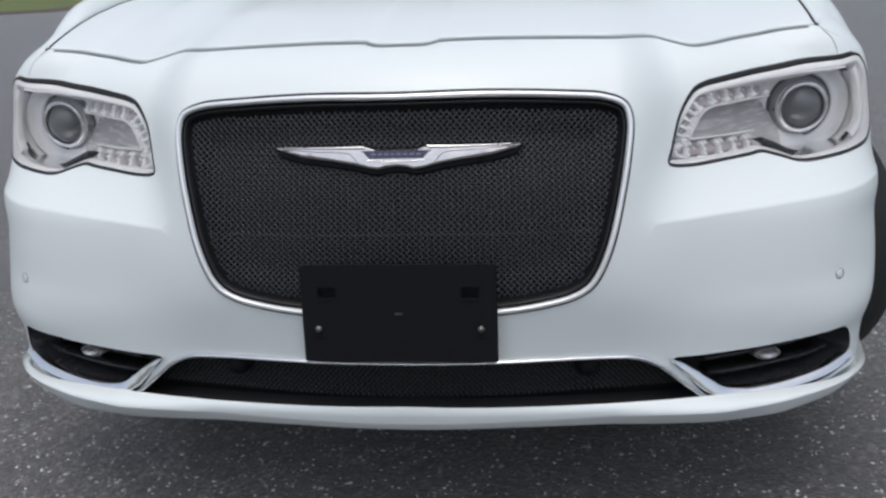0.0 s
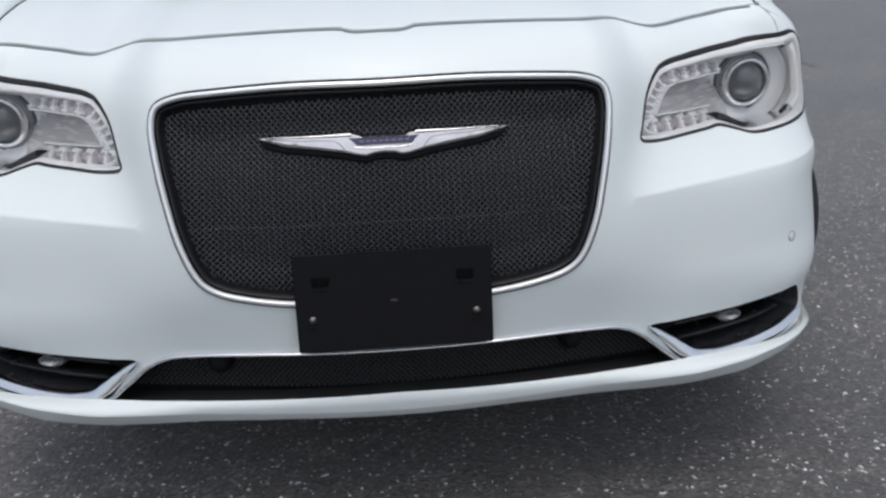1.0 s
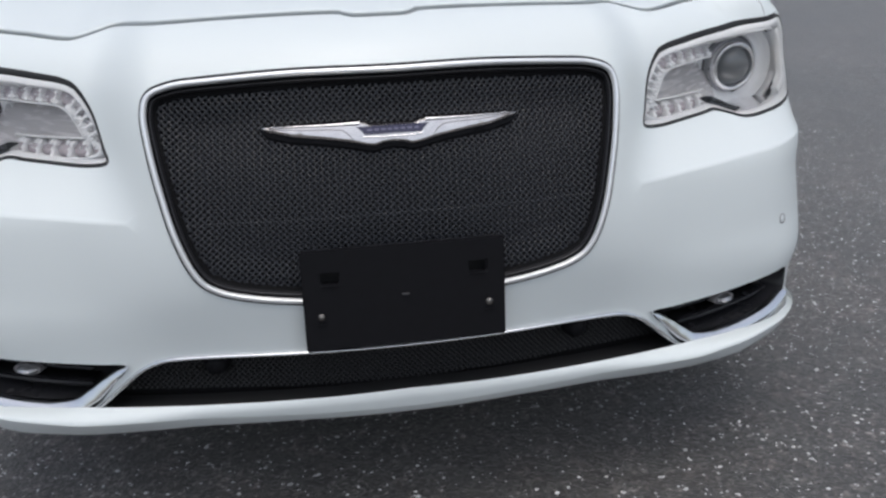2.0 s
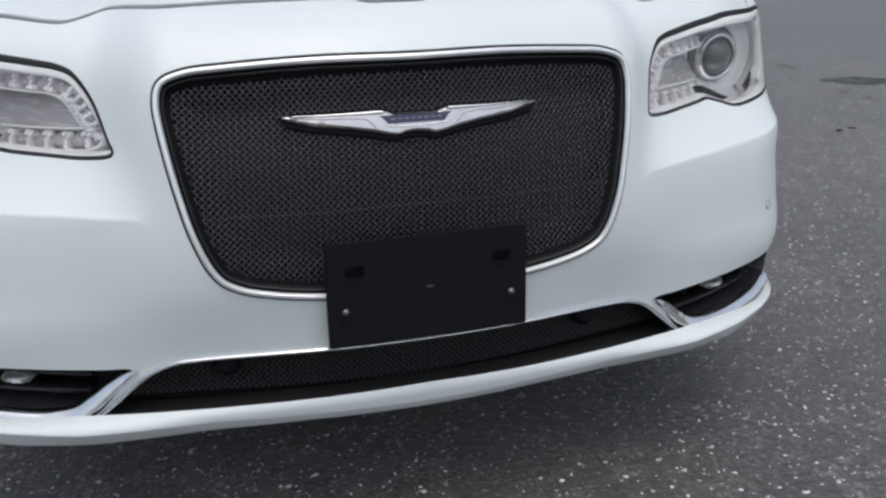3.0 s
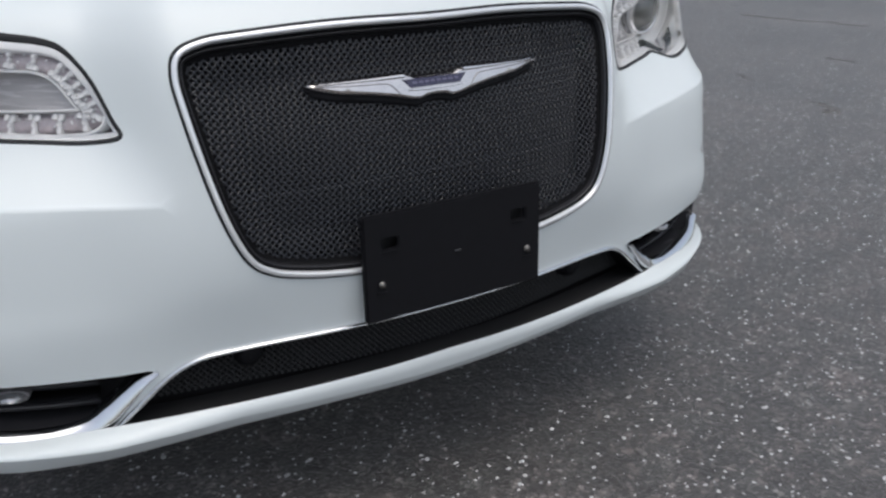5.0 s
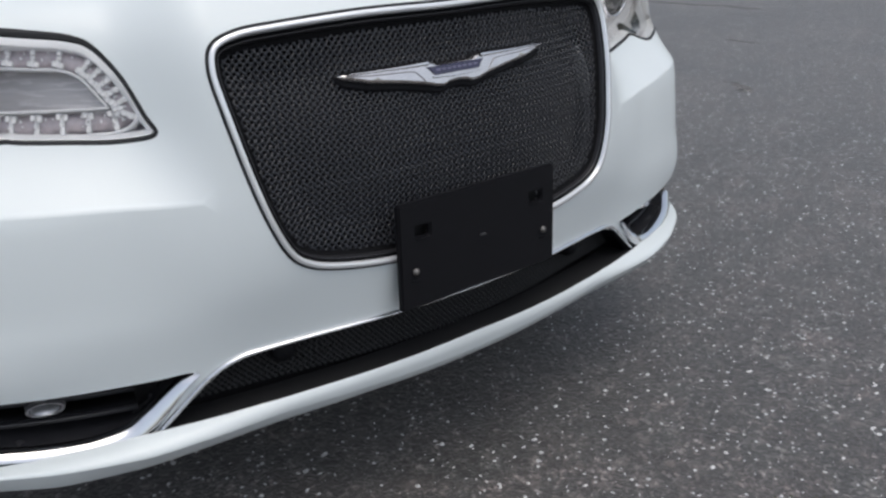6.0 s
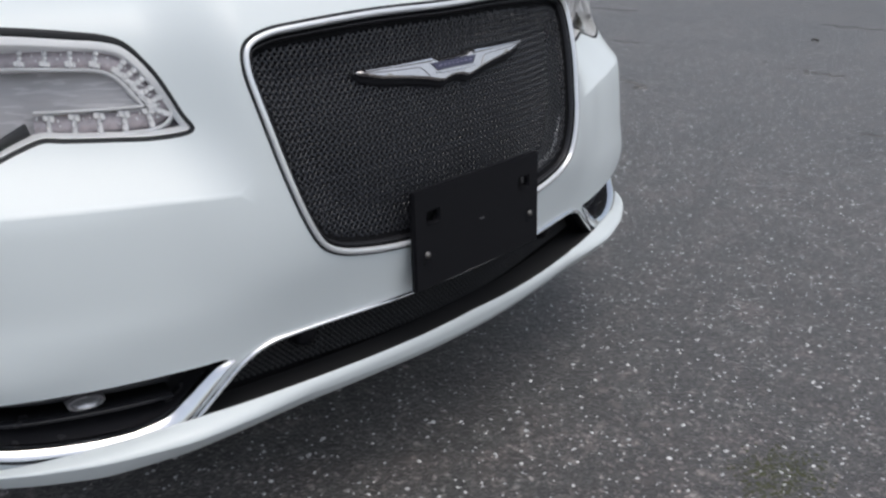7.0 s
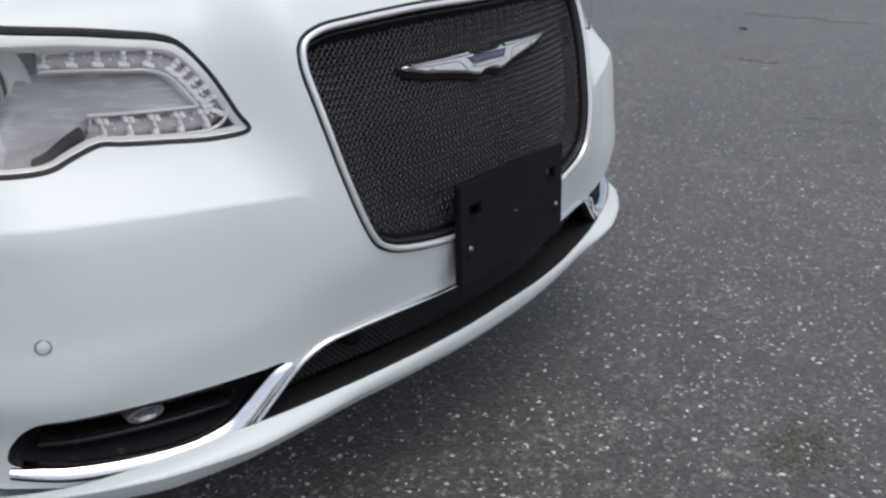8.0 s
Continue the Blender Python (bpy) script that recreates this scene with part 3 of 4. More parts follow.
def lip():
    s = np.linspace(-1.0, 1.0, 241)
    a = np.abs(s)
    n = outward(s, np.full(len(s), .30))
    n[:, 2] = 0
    n /= np.linalg.norm(n, axis=1, keepdims=True)
    base = skin(s, np.full(len(s), .30)) * (1, 1, 0)
    end = smooth_step(1.0, .955, a)

    def even(values):
        """Values by run, rounded off between the steps."""
        fine = np.linspace(-.1, 1.1, 481)
        v = np.interp(np.abs(fine), LIP_RUN, values)
        k = np.exp(-(np.arange(-14, 15) / 6.5) ** 2)
        return np.interp(a, fine, np.convolve(np.pad(v, 14, mode="edge"), k / k.sum(), mode="valid"))

    (to, tz), (eo, ez), (lo, lz) = [[even(q) for q in pair] for pair in (LIP_TOP, LIP_EDGE, LIP_LOW)]
    # the face swells a little between its top and its lower edge
    mix = lambda p, q, k: p + (q - p) * k
    shelf = [(to - .075, tz - .016), (to - .03, tz - .013), (to - .0035, tz - .0030)]
    top = [(to - .0035, tz - .0032), (to - .0012, tz - .0008), (to, tz)]
    face = [(to, tz), (mix(to, eo, .30) + .0035, mix(tz, ez, .22)), (mix(to, eo, .65) + .0040, mix(tz, ez, .60)), (eo, ez), (eo - .0004, ez - .0020)]
    under = [(eo - .0004, ez - .0020), (mix(eo, lo, .55) + .001, mix(ez, lz, .62)), (lo, lz)]
    floor = [(lo, lz), (lo - .02, lz + .001), (lo - .09, lz + .002)]
    laid = lambda o, z: base + n * (o * (.35 + .65 * end))[:, None] + np.c_[0 * s, 0 * s, z + .03 * (1 - end)]
    bands = (top, face[1:], under[1:], floor[1:])
    v, f = strip([laid(o, z) for band in bands for o, z in band], flip=True)
    ob = part("lip_spoiler", v, f, PAINT, car, "white lower lip under the grille")
    folds = set(np.cumsum([len(band) for band in bands])[:3] - 1)
    for edge in ob.data.edges:
        i, j = (k // len(s) for k in edge.vertices)
        edge.use_edge_sharp = i == j and i in folds
    # added shelf, coloured black for the shade between lip and mesh
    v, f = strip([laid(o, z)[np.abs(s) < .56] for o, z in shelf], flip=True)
    part("intake_shade_shelf", v, f, DARK, ob, "black shelf added for the shade behind the lip")


def chrome_trim():
    line = curve([(0, .3785), (.25, .3780), (.375, .3735), (.420, .3665), (.457, .348), (.497, .315), (.550, .268)], 8, mirror=True)
    w = np.interp(line[:, 0], [0, .36, .42, .48, .545], [.0075, .0085, .010, .0105, .009])
    v, f = ribbon(both(line), np.r_[w[:0:-1], w], .007, base=-.014)
    trim = part("chrome_trim", v, f, CHROME, car, "bright chrome strip over the lower intake")
    wing = curve([(.474, .3600), (.497, .3455), (.522, .3215), (.548, .2995), (.580, .2835), (.63, .2790), (.70, .2815), (.78, .2905), (.83, .3000), (.864, .3095)], 8)
    w = np.interp(wing[:, 0], [.474, .497, .522, .548, .580, .63, .78, .83, .864], [.004, .014, .023, .027, .021, .0140, .0145, .013, .006])
    gap = curve([(.503, .3300), (.522, .3075), (.547, .284), (.580, .270), (.63, .2665), (.70, .2690), (.79, .2780), (.868, .294)], 6)
    for side in (-1, 1):
        v, f = ribbon(wing, w, .009, base=-.014, shape=ROOF)
        put("fog_trim", (v, f), CHROME, car, side, "broad polished chrome strip under the fog lamp")
        v, f = ribbon(gap, np.interp(gap[:, 0], [.503, .522, .54, .57, .62, .868], [.002, .006, .008, .009, .007, .004]), .0022, base=-.01)
        put("trim_joint", (v, f), SEAM, trim, side)


def wire_mesh(name, loop, pitch, depth, parent, label, wide=.0031, thick=.0026, weave=.0011, dish=0.0, mat=None):
    """Two crossing sets of wires woven over and under each other."""
    lo, hi = loop.min(0), loop.max(0)
    r = math.sqrt(.5)
    n = int((hi[0] - lo[0] + hi[1] - lo[1]) / pitch) + 4
    mid = (lo + hi) / 2
    vs, fs, count = [], [], 0
    for family in (0, 1):
        for i in range(-n, n + 1):
            k = np.arange(-2 * n, 2 * n + 1)
            along, across = k * pitch / 2, i * pitch
            p, q = (along, np.full(len(k), across)) if family == 0 else (np.full(len(k), across), along)
            pts = np.c_[(p + q) * r + mid[0], (p - q) * r + mid[1]]
            ok = inside(pts, loop)
            if ok.sum() < 2:
                continue
            sign = np.where(k % 2, 0, np.where((k // 2 + i + family) % 2, -1.0, 1.0))
            for run in np.split(np.arange(len(k)), np.where(np.diff(ok.astype(int)))[0] + 1):
                if not ok[run[0]] or len(run) < 2:
                    continue
                line = pts[run]
                rim = np.hypot(line[:, :1] - loop[:, 0], line[:, 1:] - loop[:, 1]).min(1)
                nn = outward(line[:, 0], line[:, 1])
                c = on_skin(line) - nn * (depth + dish * smooth_step(0, .055, rim))[:, None]
                c = c + nn * (sign[run] * weave)[:, None]
                t = np.gradient(c, axis=0)
                t /= np.linalg.norm(t, axis=1, keepdims=True)
                b = np.cross(nn, t)
                rows = [c + b * wide / 2 * u + nn * thick / 2 * w for u, w in ((1, 0), (.55, .85), (-.55, .85), (-1, 0), (0, -1))]
                v = np.stack(rows, 1).reshape(-1, 3)
                for j in range(len(run) - 1):
                    for e in range(5):
                        fs.append((count + 5 * j + e, count + 5 * j + (e + 1) % 5, count + 5 * j + 5 + (e + 1) % 5, count + 5 * j + 5 + e))
                vs.append(v)
                count += len(v)
    return tagged(part(name, np.vstack(vs), fs, mat or WIRE, parent, label), kind="stuff")


def grille():
    v, f = ribbon(offset(grille_loop, .0074), .0088, .0048, True, base=-.02, shape=FLAT)
    ring = part("grille_surround", v, f, RING, car, "polished chrome surround of the grille")
    v, f = ribbon(offset(grille_loop, .0002), .0056, .0004, True, base=-.010)
    part("surround_joint", v, f, SEAM, ring, "dark joint round the chrome surround")
    v, f = ribbon(offset(grille_loop, .0158), .0030, -.0050, True, base=-.014)
    part("inner_bead", v, f, BEAD, ring, "dark grey bead inside the chrome surround")
    steps = ((.0115, -.002), (.0135, -.0045), (.0145, -.010), (.0165, -.017), (.020, -.0195), (.0235, -.0205), (.027, -.028))
    v, f = strip([on_skin(offset(grille_loop, q), d) for q, d in steps], True)
    part("inner_rim", v, f, RIM_BLACK, ring, "black inner rim")
    wire_mesh("grille_mesh", offset(grille_loop, .0215), .0079, .021, car, "black woven wire mesh of the grille", dish=.015)
    # painted shade: a near-black sheet closes off the depth behind the wires
    v, f, n = patch(offset(grille_loop, .012), step=.03, out=-.065)
    part("grille_shade_backing", v, f, DARK, car, "near-black sheet standing for the shade behind the mesh")


def lower_grille():
    top = curve([(0, .377), (.25, .3765), (.375, .3735), (.425, .364), (.465, .340), (.52, .296), (.545, .266)], 6, mirror=True)
    t = both(top)
    loop = ccw(np.vstack([t[np.abs(t[:, 0]) < .535], [(.525, .288), (-.525, .288)]]))
    wire_mesh("lower_grille_mesh", loop, .0075, .048, car, "black wire mesh of the lower air intake", mat=LOWER_WIRE)
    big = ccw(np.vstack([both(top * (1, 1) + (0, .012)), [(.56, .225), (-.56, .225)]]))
    # near-black sheet in place of the unlit space behind the lower mesh
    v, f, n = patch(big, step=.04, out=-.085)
    part("intake_shade_backing", v, f, DARK, car, "near-black sheet standing for the shade behind the lower mesh")
    # roof of the intake, from the trim back to the mesh
    v, f = strip([on_skin(t, -.002), on_skin(t, -.085)])
    part("intake_roof", v, f, BLACK, car)
    for side in (-1, 1):
        line = np.array([(side * .335, .343)])
        c, n = on_skin(line, -.030)[0], outward(line[:, 0], line[:, 1])[0]
        v, f = lathe([(0.001, -.014), (.013, -.013), (.017, -.009), (.022, .0), (.024, .02)], 24)
        turn = Vector((0, -1, 0)).rotation_difference(Vector(n)).to_matrix().to_4x4()
        part("parking_sensor", place(v, Matrix.Translation(c) @ turn), f, BLACK, car, "black round parking sensor in the lower mesh")


def bumper_sensor(side):
    line = np.array([(side * .800, .484)])
    c, n = on_skin(line)[0], outward(line[:, 0], line[:, 1])[0]
    turn = Matrix.Translation(c) @ Vector((0, -1, 0)).rotation_difference(Vector(n)).to_matrix().to_4x4()
    v, f = lathe([(.0001, -.0012), (.0075, -.0011), (.0085, -.0006), (.0088, .004)], 28)
    ob = part("parking_sensor", place(v, turn), f, PAINT, car, "small round white parking sensor in the bumper")
    v, f = lathe([(.0084, .001), (.0086, -.0012), (.0098, -.0014), (.0104, .001)], 28)
    part("sensor_ring", place(v, turn), f, LAMP_GREY, ob, "thin grey ring")


def solid_on_skin(name, loop, low, high, mat, parent, label="", round_by=.003, step=.01):
    """A plate with rounded rim that follows the skin: front face, rim and back."""
    loop = ccw(loop)
    inner = offset(loop, round_by)
    v1, f1, _ = patch(inner, step=step, out=high)
    rows = [on_skin(inner, high), on_skin(offset(loop, round_by * .35), high - (high - low) * .12), on_skin(loop, high - (high - low) * .45), on_skin(loop, low)]
    v2, f2 = strip(rows, True, flip=True)
    return part(name, np.vstack([v1, v2]), [tuple(q) for q in f1] + [tuple(k + len(v1) for k in q) for q in f2], mat, parent, label)


def emblem():
    half_top = [(0, .7600), (.036, .7600), (.046, .7645), (.058, .7660), (.12, .7660), (.2, .7650), (.2175, .7640)]
    half_low = [(.2175, .7640), (.205, .7565), (.165, .7475), (.11, .7405), (.07, .7335), (.045, .7270), (.03, .7250), (.017, .7290), (0, .7305)]
    right = np.vstack([half_top, half_low[1:]])
    loop = np.vstack([right, right[-2:0:-1] * (-1, 1)])
    wings = solid_on_skin("emblem", loop, -.034, -.019, SATIN, car, "satin chrome winged emblem on the mesh", .0045, .006)
    # raised upper ridge of each wing, and the recess line below it
    for side in (-1, 1):
        line = curve([(.055, .7620), (.12, .7620), (.2, .7630)], 8) * (side, 1)
        v, f = ribbon(line, np.linspace(.007, .002, len(line)), .002, base=-.006, sink=.018)
        part("wing_ridge", v, f, CHROME, wings)
        line = curve([(.066, .7375), (.078, .7495), (.092, .7545), (.15, .7570), (.205, .7605)], 6) * (side, 1)
        v, f = ribbon(line, .0022, .0002, base=-.006, sink=.018)
        part("wing_groove", v, f, LAMP_GREY, wings)
    # black shape behind the wings, wider all round and set 3 mm lower
    back = offset(ccw(loop), -.0065) + (0, -.003)
    solid_on_skin("emblem_black_shape", back, -.040, -.030, BLACK, wings, "matt black shape behind the emblem, larger and slightly lower", .004, .008)
    badge = np.array([(-.060, .7570), (-.046, .7430), (.046, .7430), (.060, .7570)])
    badge = np.vstack([np.linspace(badge[i], badge[(i + 1) % 4], 6, endpoint=False) for i in range(4)])
    b = solid_on_skin("badge", badge, -.024, -.0172, BLUE, wings, "dark blue badge with worn silver marks", .0015, .006)
    for x0, x1 in ((-.043, -.034), (-.031, -.023), (-.020, -.012), (-.009, -.002), (.001, .009), (.012, .020), (.023, .032), (.035, .043)):
        q = np.array([(x0, .7485), (x1, .7485), (x1, .7523), (x0, .7523)])
        q = np.vstack([np.linspace(q[i], q[(i + 1) % 4], 3, endpoint=False) for i in range(4)])
        solid_on_skin("mark", q, -.020, -.0168, BADGE_MARK, b, "", .0008, .01)
    line = curve([(-.05, .7410), (-.02, .7390), (.02, .7390), (.05, .7410)], 6)
    v, f = ribbon(line, .003, .001, base=-.006, sink=.018)
    part("badge_edge", v, f, CHROME, wings)


def plate_bracket():
    bm = bmesh.new()
    x1, z0, z1, t = .168, .393, .566, .012
    # front sheet as a frame of blocks round two slots, then bevelled rim bars
    xs = [-x1, -.137, -.108, .108, .137, x1]
    zs = [z0, .5085, .5265, z1]
    vg = {}
    for i, x in enumerate(xs):
        for j, z in enumerate(zs):
            for k, y in enumerate((-.002, t - .002)):
                vg[i, j, k] = bm.verts.new((x, y + .006 * smooth_step(.2, 1, (z - z0) / (z1 - z0)), z))
    solid = lambda i, j: 0 <= i < 5 and 0 <= j < 3 and not (j == 1 and i in (1, 3))
    for i in range(5):
        for j in range(3):
            if not solid(i, j):
                continue
            bm.faces.new([vg[i, j, 0], vg[i + 1, j, 0], vg[i + 1, j + 1, 0], vg[i, j + 1, 0]])
            bm.faces.new([vg[i, j, 1], vg[i, j + 1, 1], vg[i + 1, j + 1, 1], vg[i + 1, j, 1]])
            for a, b, o in (((i, j), (i + 1, j), (i, j - 1)), ((i + 1, j), (i + 1, j + 1), (i + 1, j)), ((i + 1, j + 1), (i, j + 1), (i, j + 1)), ((i, j + 1), (i, j), (i - 1, j))):
                if not solid(*o):
                    bm.faces.new([vg[(*a, 0)], vg[(*a, 1)], vg[(*b, 1)], vg[(*b, 0)]])
    bmesh.ops.recalc_face_normals(bm, faces=bm.faces)
    corner = [e for e in bm.edges if len(e.link_faces) == 2 and e.calc_face_angle(0) > 1]
    bmesh.ops.bevel(bm, geom=corner, offset=.0025, segments=2, affect="EDGES")
    plate = bm_part("plate_bracket", bm, BLACK, car, "empty black plastic plate bracket screwed to the bumper")
    bm = bmesh.new()
    box(bm, 0, .024, .43, .24, .026, .05, .004)
    box(bm, 0, .040, .53, .18, .03, .03, .004)
    bm_part("spacer", bm, BLACK, plate)
    for side in (-1, 1):
        v, f = lathe([(.0001, -.0058), (.0028, -.0056), (.0036, -.005), (.0038, -.0036), (.0056, -.0032), (.006, -.001)], 18)
        m = Matrix.Translation((side * .140, .000, .4545))
        screw = part("screw", place(v, m), f, STEEL, plate, "zinc screw with washer")
        bm = bmesh.new()
        box(bm, side * .140, -.002, .441, .018, .003, .0025, .0008)
        bm_part("moulded_rib", bm, BLACK, plate)
        # added near-black plate that paints the dark inside the slot
        bm = bmesh.new()
        box(bm, side * .1225, .026, .5175, .044, .004, .034, .001)
        bm_part("slot_shade_plate", bm, DARK, plate)
        bm = bmesh.new()
        box(bm, side * .1225, .0005, .5065, .026, .004, .002, .0006)
        bm_part("slot_rib", bm, BLACK, plate)
    bm = bmesh.new()
    box(bm, 0, -.0005, .4815, .012, .004, .003, .0006)
    bm_part("moulded_mark", bm, MARK, plate)


def put(name, vf, mat, parent, side, label=""):
    v, f = vf[0], vf[1]
    if side < 0:
        v, f = mirrored(v, f)
    return part(name, v, f, mat, parent, label)


def headlamp(side):
    glass_loop = offset(lamp_loop, .005)
    back = lambda loop, d, inward=0.0: on_skin(offset(loop, inward), -.003) + np.array([(-.12 * d, d, 0)])
    lamp = put("headlamp", strip([on_skin(offset(lamp_loop, .002), -.001), back(lamp_loop, .03, .004), back(lamp_loop, .125, .010)], True), REFLECTOR, car, side, "clear headlamp with chrome bowl and led strip")
    v, f, n = patch(offset(lamp_loop, .008), step=.02, out=-.003)
    put("housing", (v + (-.012, .100, 0), f), LAMP_MID, lamp, side, "silver inner housing")
    seal = ribbon(lamp_loop, .0080, .0012, True, base=-.012)
    put("seal", seal, SEAM, lamp, side, "black rubber seal")
    upper = lamp_loop[(lamp_loop[:, 1] > .80) & (lamp_loop[:, 0] < .985)]
    upper = upper[np.argsort(upper[:, 0])] + (0, .0030)
    put("brow_seal", ribbon(upper, np.interp(upper[:, 0], [.535, .58, .64, .82, .98], [.003, .009, .0125, .0115, .005]), .0020, base=-.012), SEAM, lamp, side)
    shallow = np.interp(lamp_loop[:, 1], [.735, .79], [1, .25])[:, None]
    ring_rows = lambda *steps: strip([on_skin(offset(lamp_loop, q)) - outward(*offset(lamp_loop, q).T) * h * (shallow if h < .02 else 1) for q, h in steps], True)
    bezel = put("bezel", ring_rows((.0040, .0002), (.0052, .0008), (.0125, .0110)), LAMP_SILVER, lamp, side, "bright silver inner bezel")
    put("bezel_edge", ring_rows((.0125, .0110), (.0133, .0135), (.0138, .017), (.0145, .028)), LAMP_SILVER, bezel, side)

    sink = lambda q: np.interp(q, [.56, .62, .69, .74], [0, .004, .014, .026])
    track = curve([(.738, .8185), (.70, .8152), (.635, .8092), (.590, .8045), (.559, .790), (.535, .760), (.520, .7345), (.530, .7235), (.565, .7220), (.64, .7240), (.690, .7265)], 8)
    put("led_track", ribbon(track, .029, -.017, base=-.05, sink=sink(track[:, 0])), LED_CELL, lamp, side, "led strip with small reflector cells")
    run = np.r_[0, np.cumsum(np.hypot(*np.diff(track, axis=0).T))]

    def along(d):
        return np.array([np.interp(d, run, track[:, 0]), np.interp(d, run, track[:, 1])])

    def raised(name, c, e, half_e, half_w, high, mat, lean=.5):
        """A small rounded lug of clear plastic that stands up from the strip."""
        w = np.array([-e[1], e[0]])
        a = np.linspace(0, 2 * np.pi, 12, endpoint=False)
        squarish = lambda q: np.sign(q) * np.abs(q) ** .7
        q = np.outer(squarish(np.cos(a)) * half_e, e) + np.outer(squarish(np.sin(a)) * half_w, w)
        k, up = float(sink(c[0])), min(half_e, half_w)
        rows = []
        for size, drop in ((1, 5), (1, 1.1), (.9, .5), (.6, .12), (.05, 0)):
            p = c + q * size
            # the face leans back, so that it looks up at the sky
            rows.append(on_skin(p) + outward(*p.T) * (high - k - drop * up - lean * q[:, 1] * size * (drop < 5))[:, None])
        put(name, strip(rows, True), mat, lamp, side)

    at_d = .008
    rng = np.random.default_rng(11)
    while at_d < run[-1] - .004:
        c = along(at_d)
        e = along(at_d + .002) - c
        e /= np.hypot(*e)
        w = np.array([-e[1], e[0]])
        steep = abs(e[1]) > .5
        raised("led_rib", c, e, .0032, .0132, -.0085, LED_RIB)
        for de, dw, size in ((-.0044, .0070, .0040), (.0044, .0085, .0036), (.0010, -.0090, .0042), (.0012, -.001, .0032)):
            raised("led", c + e * de + w * dw, e, size, size * 1.25, -.0055, LED, 1.0)
        for k in range(5 if steep else 2):
            spot = along(at_d + rng.uniform(.006, .0125 if steep else .024)) + w * rng.uniform(-.0115, .0115)
            raised("facet", spot, e, rng.uniform(.0008, .0020), rng.uniform(.0010, .0026), -.013, LED_RIB)
        at_d += .0150 if steep else .0345
    for off in (-.0155, .0155):
        t = np.gradient(track, axis=0)
        t /= np.linalg.norm(t, axis=1, keepdims=True)
        rail = track + np.c_[-t[:, 1], t[:, 0]] * off
        rail = rail[[np.hypot(*(track - q).T).min() > .0145 for q in rail]]
        put("led_rail", ribbon(rail, .0056, -.006, base=-.03, sink=sink(rail[:, 0])), LED, lamp, side, "bright clear rail along the led strip")
    panel = ccw(curve([(.530, .735), (.550, .775), (.58, .800), (.64, .806), (.740, .815), (.80, .818), (.81, .772), (.80, .716), (.73, .716), (.69, .7265), (.66, .7285), (.60, .727), (.545, .728)], 5, closed=True))
    v, f, n = patch(panel, step=.015, out=0)
    v = v - n * (np.interp(v[:, 0], [.52, .60, .72], [.030, .050, .095]) + .2 * (v[:, 2] - .77))[:, None]
    put("turn_signal", (v, f), SIGNAL, lamp, side, "grey turn signal panel")
    at = Matrix.Translation((.737, .374, .764)) @ pose(0, 0, 0, 4, 0, 8) @ Matrix.Scale(.95, 4)
    v, f = lathe([(.0001, -.027), (.015, -.0255), (.029, -.020), (.038, -.011), (.0435, .0), (.0435, .01)], 40)
    put("projector_lens", (place(v, at), f), PROJECTOR, lamp, side, "dark glass projector lens")
    v, f = lathe([(.0425, .006), (.0430, -.011), (.0450, -.015), (.0505, -.014), (.0530, -.005), (.0535, .01)], 40)
    put("projector_ring", (place(v, at), f), REFLECTOR, lamp, side, "silver ring round the projector")
    v, f = lathe([(.0535, .004), (.0545, -.001), (.0585, .004), (.060, .015)], 40)
    put("projector_collar", (place(v, at), f), LAMP_GREY, lamp, side, "dark collar")
    v, f = lathe([(.0585, .013), (.0665, .013), (.0675, .009), (.070, .0085), (.078, .011), (.087, .004), (.092, -.003), (.0945, -.005), (.097, .002), (.098, .03)], 48)
    groove = lathe([(.0590, .0125), (.0595, .0115), (.0655, .0115), (.066, .0125)], 40)
    put("bowl_groove", (place(groove[0], at), groove[1]), LAMP_DARK, lamp, side, "dark groove round the projector")
    put("reflector_bowl", (place(v, at), f), LAMP_MID, lamp, side, "polished chrome reflector bowl")
    # first arc: dark grey colour painted in for the shaded gap beside the bowl
    for r0, r1, y0, y1, lo, hi, mat, name in ((.0975, .1025, .020, .040, -100, 60, LAMP_DARK, "painted_gap_shade"), (.1030, .120, .000, -.009, -66, 40, LED, "light_blade"), (.1225, .126, .030, .070, -70, 40, LAMP_DARK, "side_fin"), (.128, .150, .070, .048, -60, 38, LAMP_MID, "side_reflector")):
        a = np.radians(np.linspace(lo, hi, 28))
        ring = lambda r, y: np.c_[r * np.cos(a), np.full(len(a), y), r * np.sin(a)]
        # narrow below, widest beside the upper edge of the projector
        r2 = r0 + (r1 - r0) * np.interp(np.degrees(a), [-70, -20, 15, 32, 40], [.25, .45, 1, 1, .5])
        v, f = strip([ring(r0, y0 + .02), ring(r0, y0), ring((r0 + r2) / 2, min(y0, y1) - .003), ring(r2, y1), ring(r2, y1 + .02)])
        put(name, (place(v, at), f), mat, lamp, side)
    wedge = curve([(.700, .7235), (.725, .7165), (.752, .7075), (.775, .7035)], 6)
    put("dark_wedge", ribbon(wedge, np.linspace(.019, .002, len(wedge)), -.012, base=-.05), SEAM, lamp, side, "dark brown infill")
    pipe = curve([(.975, .838), (.985, .81), (.984, .77), (.965, .735), (.925, .716)], 8)
    put("side_light", ribbon(pipe, .018, -.004, base=-.016), LED, lamp, side, "white upright side light")
    brow2 = curve([(.568, .8130), (.60, .8235), (.64, .8300), (.74, .8362), (.86, .8410), (.95, .8420)], 8)
